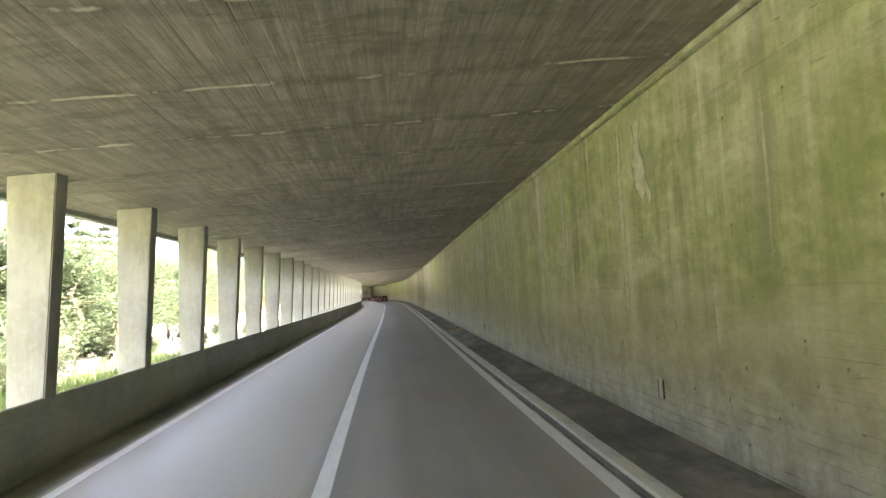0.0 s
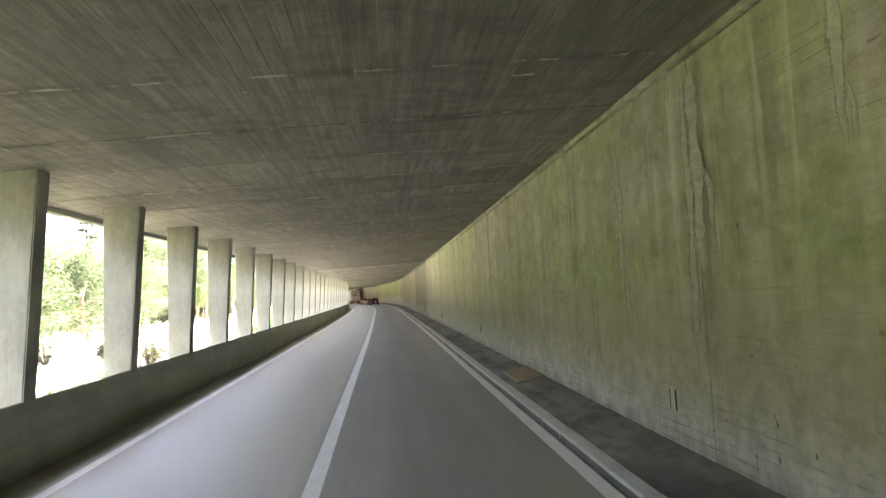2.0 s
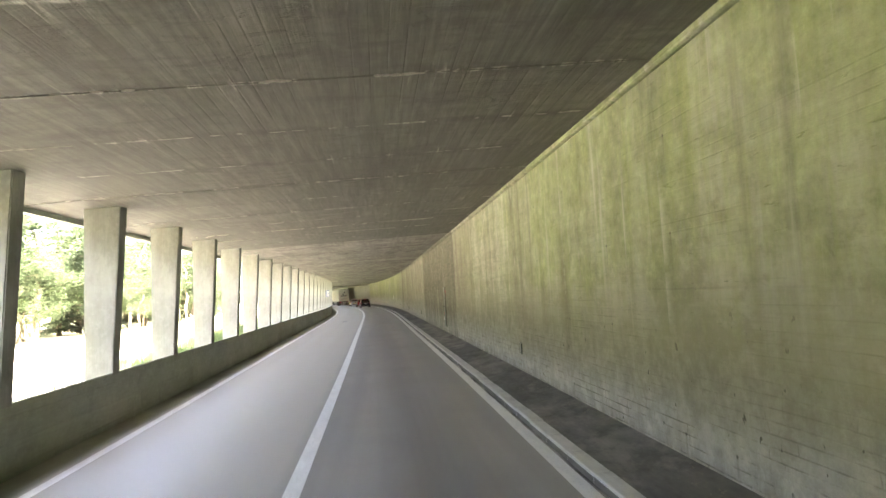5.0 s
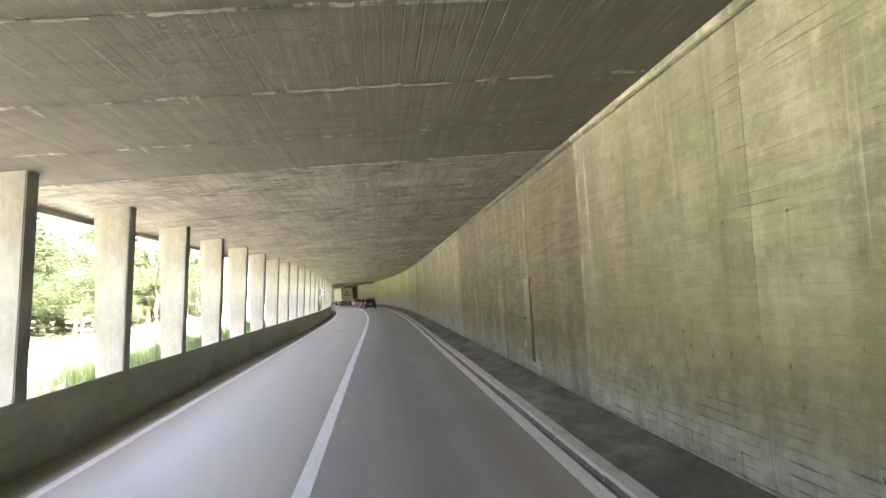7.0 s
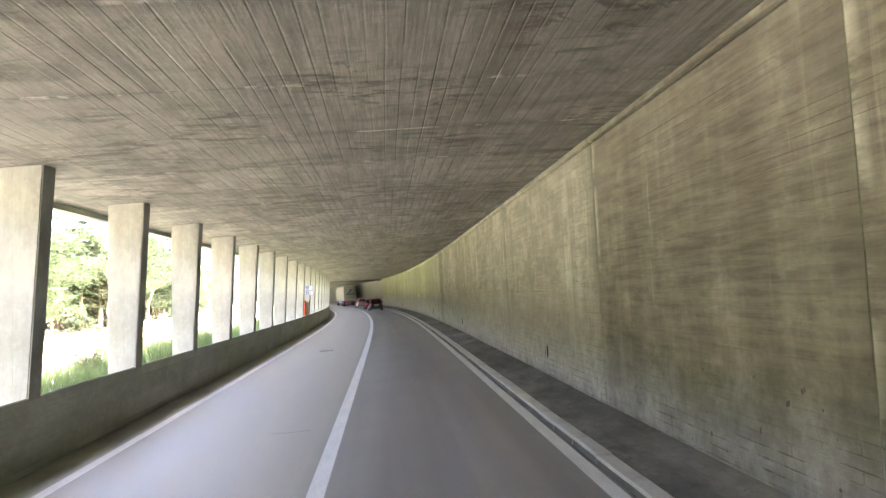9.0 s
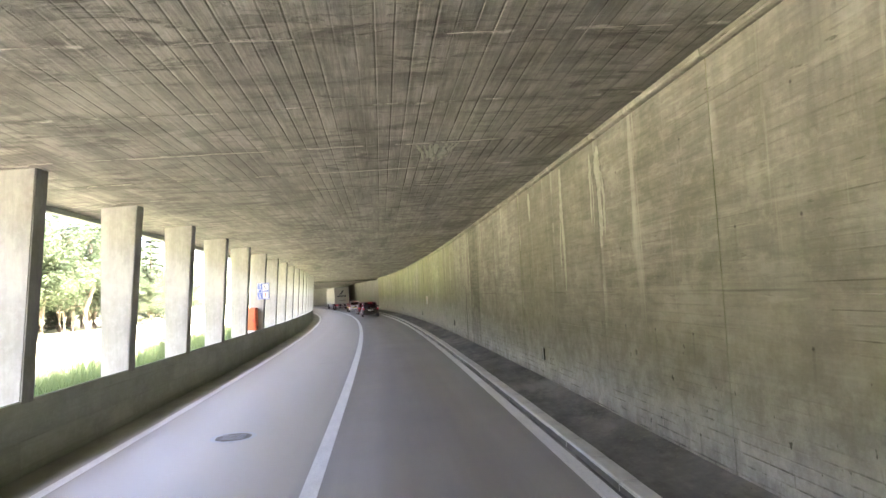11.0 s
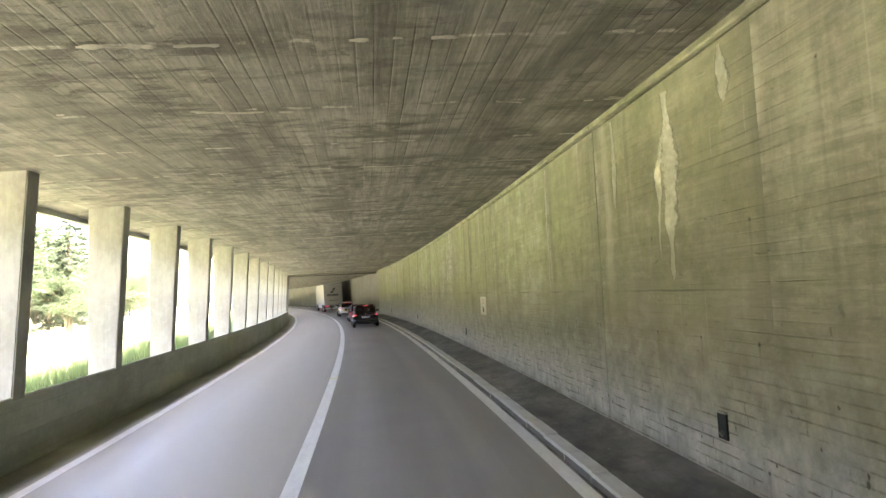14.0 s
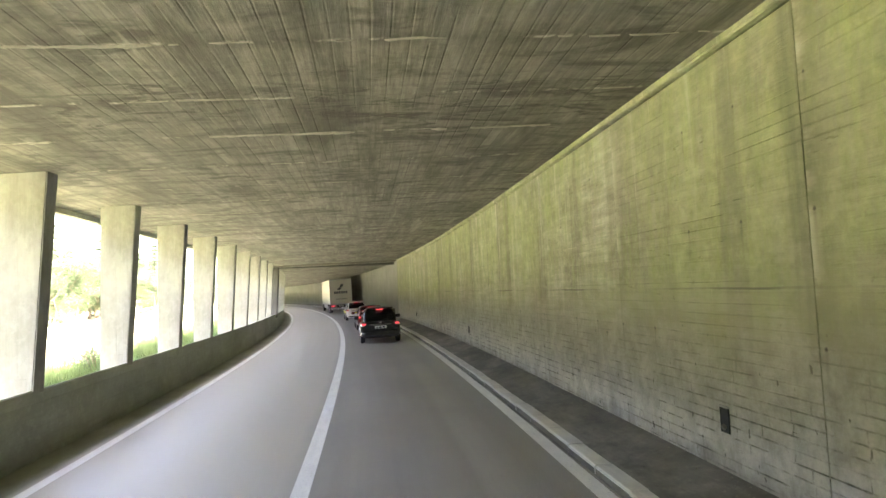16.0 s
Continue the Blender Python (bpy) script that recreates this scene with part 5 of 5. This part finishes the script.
def lorry(m):
    """A box lorry; its rear at y = 0, looking along y."""
    ob = thing("lorry", m, "white box lorry with a dark emblem on its rear tarpaulin", "lorry", "queue of vehicles")
    part("box_body", box_bm(-1.27, 1.27, 0.0, 13.2, 1.05, 3.95, 0.04), M_TARP, ob)
    for sd in (-1, 1):
        part("corner_post", box_bm(sd * 1.24 - 0.05, sd * 1.24 + 0.05, -0.03, 0.1, 1.02, 3.97, 0.015), M_STEEL, ob)
        part("tail_lamp", box_bm(-0.22, 0.22, -0.05, 0.05, -0.07, 0.07, 0.02), M_TAIL, ob, "red tail lamp, lit", m=pose(sd * 0.95, -0.02, 0.86))
        for y in (1.6, 2.9, 4.2):
            wheel(ob, sd * 1.08, y, 0.5, 0.36)
        wheel(ob, sd * 1.08, 13.6, 0.5, 0.36)
        part("mud_flap", box_bm(sd * 1.08 - 0.2, sd * 1.08 + 0.2, 0.98, 1.0, 0.25, 0.95), M_DARK, ob)
        part("side_guard", box_bm(sd * 1.2 - 0.03, sd * 1.2 + 0.03, 5.2, 11.5, 0.5, 0.95, 0.02), M_STEEL, ob)
        for z in (1.6, 2.5, 3.4):
            part("hinge", box_bm(sd * 1.16 - 0.07, sd * 1.16 + 0.07, -0.045, 0.0, z - 0.04, z + 0.04, 0.01), M_STEEL, ob)
    part("top_rail", box_bm(-1.27, 1.27, -0.03, 0.1, 3.88, 3.99, 0.015), M_STEEL, ob)
    part("lower_rail", box_bm(-1.27, 1.27, -0.035, 0.1, 1.0, 1.16, 0.015), M_STEEL, ob)
    part("underrun_bar", box_bm(-1.2, 1.2, 0.1, 0.22, 0.45, 0.62, 0.02), M_STEEL, ob)
    part("chassis", box_bm(-0.5, 0.5, 0.2, 13.0, 0.7, 1.05, 0.02), M_DARK, ob)
    part("cab", box_bm(-1.22, 1.22, 13.3, 15.4, 0.6, 3.6, 0.12), M_TARP, ob)
    plate = part("number_plate", box_bm(-0.26, 0.26, -0.02, 0.0, 0.8, 0.92, 0.004), M_PLATE, ob)
    part("print_bar", box_bm(-0.2, 0.2, -0.024, -0.02, 0.83, 0.89), M_BARS, plate)
    # the emblem: a bent double hook over a row of dark blocks
    for a, b in ((((-0.1, 3.05), (0.2, 3.05), (0.42, 3.4), (0.05, 3.4)), 0), (((-0.42, 2.72), (-0.05, 2.72), (0.18, 3.0), (-0.2, 3.0)), 0)):
        part("emblem", panel_bm([(x, -0.006, z) for x, z in a], 0.012), M_BARS, ob)
    for i in range(6):
        x = -0.78 + i * 0.27
        part("emblem_block", box_bm(x, x + 0.2, -0.02, -0.004, 2.28, 2.56, 0.004), M_BARS, ob)
    part("emblem_line", box_bm(-0.6, 0.7, -0.02, -0.004, 1.62, 1.68), M_BARS, ob)
    return ob


lorry(on_road(202.0, 1.05))

# ---------------------------------------------------------------- fittings on the wall and the walkway
def on_wall(s, z, proud=0.0):
    """A pose on the hillside wall: x along the road, y up, z out of the wall."""
    p = at(s, WALL_LAT - proud, z)
    h = heading(s)
    ahead, up = Vector((-math.sin(h), math.cos(h), 0)), Vector((0, 0, 1))
    out = Vector((-math.cos(h), -math.sin(h), 0))
    m = Matrix((-ahead, up, out)).transposed().to_4x4()
    m.translation = p
    return m


def text_bm(words, size):
    cu = bpy.data.curves.new("words", "FONT")
    cu.body, cu.size, cu.align_x, cu.align_y, cu.extrude = words, size, "CENTER", "CENTER", 0.003
    ob = bpy.data.objects.new("words", cu)
    me = bpy.data.meshes.new_from_object(ob)
    bm = bmesh.new()
    bm.from_mesh(me)
    bpy.data.objects.remove(ob)
    bpy.data.meshes.remove(me)
    return bm


# drain niches: a cast frame and a pipe end; beyond s = 110 a flat black plate stands for the recess's shade
def drain(s, z, label):
    ob = thing("wall_drain", on_wall(s, z, 0.012), label, "wall drain", "drains in the hillside wall")
    for sd in (-1, 1):
        part("jamb", box_bm(sd * 0.07 - 0.009, sd * 0.07 + 0.009, -0.13, 0.13, -0.02, 0.009, 0.003), M_DARK, ob)
    part("lintel", box_bm(-0.087, 0.087, 0.13, 0.15, -0.02, 0.02, 0.004), M_KERB, ob)
    part("back_plate", box_bm(-0.063, 0.063, -0.13, 0.13, -0.02, 0.004), M_DARK if s > 110 else M_KERB, ob)
    if s > 110:
        part("pipe_end", tube_bm([(0, -0.06, 0.0), (0, -0.08, 0.03)], 0.03, 10), M_WALK, ob)
    return ob


for s in (7.55, 23.33, 39.05, 54.8, 86.23, 102.0, 117.92, 133.86, 149.6, 165.4):
    drain(s, 0.85, "small dark drain opening low in the concrete wall")

# white notice board with red and dark print
ob = thing("notice_board", on_wall(130.54, 1.83, 0.02), "white notice board with red emblem and number 26", "sign")
part("board", box_bm(-0.40, 0.40, -0.27, 0.27, -0.008, 0.008, 0.003), M_NOTICE, ob)
bm = box_bm(-0.15, 0.15, 0.06, 0.19, 0.009, 0.013, 0.002)
part("red_emblem", bm, M_REDP, ob, "faded red telephone emblem")
part("emblem_window", box_bm(-0.125, 0.125, 0.085, 0.165, 0.0135, 0.016), M_NOTICE, ob)
part("print", text_bm("26", 0.24), M_BARS, ob, m=pose(0.02, -0.12, 0.012))
for x in (-0.36, 0.36):
    for y in (-0.23, 0.23):
        part("screw", disc_bm(0.012, 0.008, 8, axis="z"), M_STEEL, ob, m=pose(x, y, 0.01))

# steel cover in the wall with spray paint on it
ob = thing("cable_cover", on_wall(70.34, 1.57, 0.03), "grey steel cable cover on the wall with pink spray marks", "cable cover")
part("cover_plate", box_bm(-0.30, 0.22, -0.95, 0.95, -0.03, 0.02, 0.008), M_GREY, ob)
part("edge_rail", box_bm(0.235, 0.255, -0.98, 0.97, -0.03, 0.012, 0.004), M_WALK, ob)
part("keyhole_box", box_bm(-0.36, -0.28, -0.68, -0.52, -0.03, 0.045, 0.008), M_SIGN, ob)
part("lock", box_bm(-0.34, -0.20, -0.02, 0.02, 0.02, 0.05, 0.008), M_DARK, ob)
for x0, x1, y0, y1 in ((0.14, 0.23, 0.62, 0.80), (0.28, 0.42, 0.60, 0.84), (-0.28, -0.19, -0.42, -0.26), (0.36, 0.42, 0.46, 0.56)):
    bm = bmesh.new()
    bmesh.ops.create_circle(bm, cap_ends=True, segments=28, radius=1)
    for v in bm.verts:
        w = 0.85 + 0.7 * noise.noise((v.co.x * 2.3, v.co.y * 2.3, x0 * 9))
        v.co = Vector(((x0 + x1) / 2 + v.co.x * w * (x1 - x0) / 2, (y0 + y1) / 2 + v.co.y * w * (y1 - y0) / 2, 0.024 if x1 < 0.25 else -0.012))
    ex = bmesh.ops.extrude_face_region(bm, geom=list(bm.faces))
    bmesh.ops.translate(bm, vec=(0, 0, 0.003), verts=[v for v in ex["geom"] if isinstance(v, bmesh.types.BMVert)])
    part("spray_mark", bm, M_PINK, ob, "pink spray paint mark")
# hatch on the walkway
ob = thing("service_hatch", stand(30.65, 3.22, 0.262) @ pose(0, 0, 0, 0, -12), "rust-brown steel hatch lying on the walkway", "hatch")
part("lid", box_bm(-0.30, 0.27, -0.92, 0.92, -0.01, 0.025, 0.006), M_RUST, ob)
for x0, x1, y0, y1 in ((-0.34, -0.305, -0.96, 0.96), (0.275, 0.31, -0.96, 0.96), (-0.305, 0.275, -0.96, -0.925), (-0.305, 0.275, 0.925, 0.96)):
    part("rim", box_bm(x0, x1, y0, y1, -0.03, 0.018, 0.005), M_WALK, ob)
part("front_edge", box_bm(-0.304, -0.292, -0.92, 0.92, 0.006, 0.03, 0.003), M_SIGN, ob, "pale front edge strip")
for y in (-0.7, 0.7):
    part("grip", box_bm(-0.06, 0.04, y - 0.02, y + 0.02, 0.026, 0.034, 0.003), M_DARK, ob)

# rubble and dirt along the foot of the wall
rng = random.Random(8)
verts, faces = [], []
for i in range(2600):
    s = rng.uniform(0, 165)
    lat = 3.0 + 0.5 * rng.random() ** 0.6
    if noise.noise((s * 0.3, 0, 2)) < -0.05:
        continue
    z = KERB_Z + 0.035 + (lat - 3.05) * (0.315 - KERB_Z - 0.035) / 0.51
    p = at(s, lat, z)
    r = rng.uniform(0.006, 0.022) * (1.6 if rng.random() < 0.06 else 1)
    b = len(verts)
    for dx, dy, dz in ((1, 0, 0), (0, 1, 0), (-1, 0, 0), (0, -1, 0), (0, 0, 0.8), (0, 0, -0.3)):
        verts.append(p + Vector((dx, dy, dz)) * r * rng.uniform(0.6, 1.3))
    for q in range(4):
        faces += [(b + q, b + (q + 1) % 4, b + 4), (b + (q + 1) % 4, b + q, b + 5)]
me = bpy.data.meshes.new("rubble")
me.from_pydata(verts, [], faces)
me.materials.append(M_RUBBLE)
tagged(new("rubble", me), "small stones and dirt along the foot of the wall", "rubble", kind="stuff")

# emergency telephone: orange box on the parapet and a blue board on the pillar
S_SOS = FIRST + 28 * PITCH
ob = thing("emergency_box", stand(S_SOS - 0.72, -5.83, EDGE_TOP - 0.13), "orange emergency telephone box on the parapet", "emergency box")
part("housing", box_bm(-0.32, 0.12, -0.30, 0.33, 0.12, 1.10, 0.03), M_ORANGE, ob)
part("foot", box_bm(-0.26, 0.08, -0.2, 0.3, -0.08, 0.13, 0.01), M_SIGN, ob)
part("hood", box_bm(-0.34, 0.14, -0.32, 0.345, 1.10, 1.14, 0.015), M_ORANGE, ob)
d = part("door", box_bm(-0.27, 0.07, -0.325, -0.302, 0.2, 1.03, 0.012), M_ORANGE, ob)
part("handle", box_bm(0.0, 0.035, -0.345, -0.326, 0.52, 0.62, 0.006), M_DARK, d)
part("label_plate", box_bm(0.122, 0.128, -0.12, 0.14, 0.18, 0.30), M_BARS, ob)
ob = thing("emergency_sign", stand(S_SOS - 0.45, -5.42, 2.78) @ Matrix.Scale(0.92, 4), "blue and white emergency telephone sign on a pillar", "sign")
part("board", box_bm(-0.30, 0.30, -0.03, 0.03, -0.42, 0.42, 0.012), M_BLUE, ob)
part("border", box_bm(-0.285, 0.285, -0.034, -0.031, -0.405, 0.405), M_SIGN, ob)
part("field", box_bm(-0.265, 0.265, -0.037, -0.0345, -0.385, 0.385), M_BLUE, ob)
for i, ch in enumerate("SOS"):
    part("letter", text_bm(ch, 0.30), M_SIGN, ob, m=pose(-0.16, -0.041, 0.26 - i * 0.26, 90))
for z0, z1 in ((0.03, 0.35), (-0.35, -0.03)):
    part("picture_field", box_bm(-0.03, 0.24, -0.041, -0.0375, z0, z1), M_SIGN, ob)
part("handset", tube_bm([(0.03, -0.046, 0.29), (0.07, -0.046, 0.20), (0.12, -0.046, 0.14), (0.19, -0.046, 0.11)], [0.03, 0.015, 0.015, 0.03], 8), M_BARS, ob)
part("extinguisher", box_bm(0.07, 0.14, -0.048, -0.0415, -0.31, -0.09, 0.01), M_REDP, ob)
for z in (-0.3, 0.3):
    part("bracket", box_bm(-0.34, -0.1, 0.031, 0.075, z - 0.03, z + 0.03, 0.006), M_STEEL, ob)

# manhole in the lane beside the parapet, and a crack across it
ob = thing("manhole_cover", stand(99.7, -2.75, road_z(-2.75) + 0.002), "worn round cast-iron manhole cover in the road", "manhole cover")
bm = disc_bm(0.31, 0.012, 28, 0.003, axis="z")
part("lid", bm, M_WALK, ob)
bm = bmesh.new()
inner = [bm.verts.new((0.325 * math.cos(a), 0.325 * math.sin(a), 0.008)) for a in np.linspace(0, 2 * math.pi, 28, endpoint=False)]
outer = [bm.verts.new((0.40 * math.cos(a), 0.40 * math.sin(a), 0.008)) for a in np.linspace(0, 2 * math.pi, 28, endpoint=False)]
for i in range(28):
    bm.faces.new((inner[i], inner[(i + 1) % 28], outer[(i + 1) % 28], outer[i]))
part("seat_ring", bm, M_STEEL, ob)
for i in range(5):
    part("rib", box_bm(-0.2, 0.2, -0.008, 0.008, 0.006, 0.011), M_STEEL, ob, m=pose(0, -0.16 + i * 0.08, 0))
for s, a, b in ((111.2, -2.5, -1.6), (83.5, -2.2, -1.5), (133.0, -0.1, 0.1), (131.9, 0.9, 1.15)):
    bm = bmesh.new()
    last = None
    for i in range(15):
        lat = a + (b - a) * i / 14
        p = at(s + 0.12 * noise.noise((lat * 3, s, 0)), lat, road_z(lat) + 0.003)
        w = Vector((0, 0.006 + 0.014 * abs(noise.noise((lat * 7, s, 2))), 0))
        pair = (bm.verts.new(p - w), bm.verts.new(p + w))
        if last:
            bm.faces.new((last[0], pair[0], pair[1], last[1]))
        last = pair
    tagged(part("road_crack", bm, M_DARK), "dark crack across the asphalt", "road crack", **structure)

# a yellow mark across the centre line
bm = box_bm(-0.19, 0.17, -0.10, 0.0, 0.0, 0.004)
tagged(part("road_mark", bm, M_YELLOW, m=stand(130.2, -1.007, road_z(-1.007) + 0.005)), "short yellow paint mark across the centre line", "road marking", **structure)

# ---------------------------------------------------------------- kerb stones, last
kerb = tagged(new("kerb"), "row of pale worn concrete kerb stones beside the road", "kerb", **structure)
stones = []
for i in range(3):
    bm = bmesh.new()
    uv = bm.loops.layers.uv.verify()
    w = 0.006 * (i - 1)
    prof = [(2.505, -0.15), (2.505, KERB_Z - 0.035), (2.512 + w * 0.5, KERB_Z - 0.012), (2.53, KERB_Z), (2.718, KERB_Z + 0.004), (2.718, -0.15)]
    a = [bm.verts.new((x, 0.004, z)) for x, z in prof]
    b = [bm.verts.new((x, 0.996, z)) for x, z in prof]
    for j in range(len(prof)):
        q = (j + 1) % len(prof)
        f = bm.faces.new((a[j], a[q], b[q], b[j]))
        f.material_index = 1 if j < 1 else 0
    bm.faces.new(a)
    bm.faces.new(b)
    bmesh.ops.recalc_face_normals(bm, faces=bm.faces)
    map_bm(bm, uv)
    stones.append(mesh_of("kerb_stone", bm, [M_KERB, M_KERB_FACE]))
rng = random.Random(5)
for i in range(290):
    ob = new("kerb_stone", stones[rng.randrange(3)])
    ob.parent = kerb
    ob.matrix_basis = stand(-10 + i, rng.uniform(-0.006, 0.006), rng.uniform(-0.008, 0.006)) @ pose(0, 0, 0, rng.uniform(-0.25, 0.25), 0, 0)
for a, b in ((S0, -10.0), (280.0, S1)):
    tagged(part("kerb_run", sweep_bm([(2.505, -0.15), (2.505, KERB_Z - 0.035), (2.53, KERB_Z), (2.718, KERB_Z), (2.718, -0.15)], a, b, 1.0), M_KERB, kerb), kind="stuff")
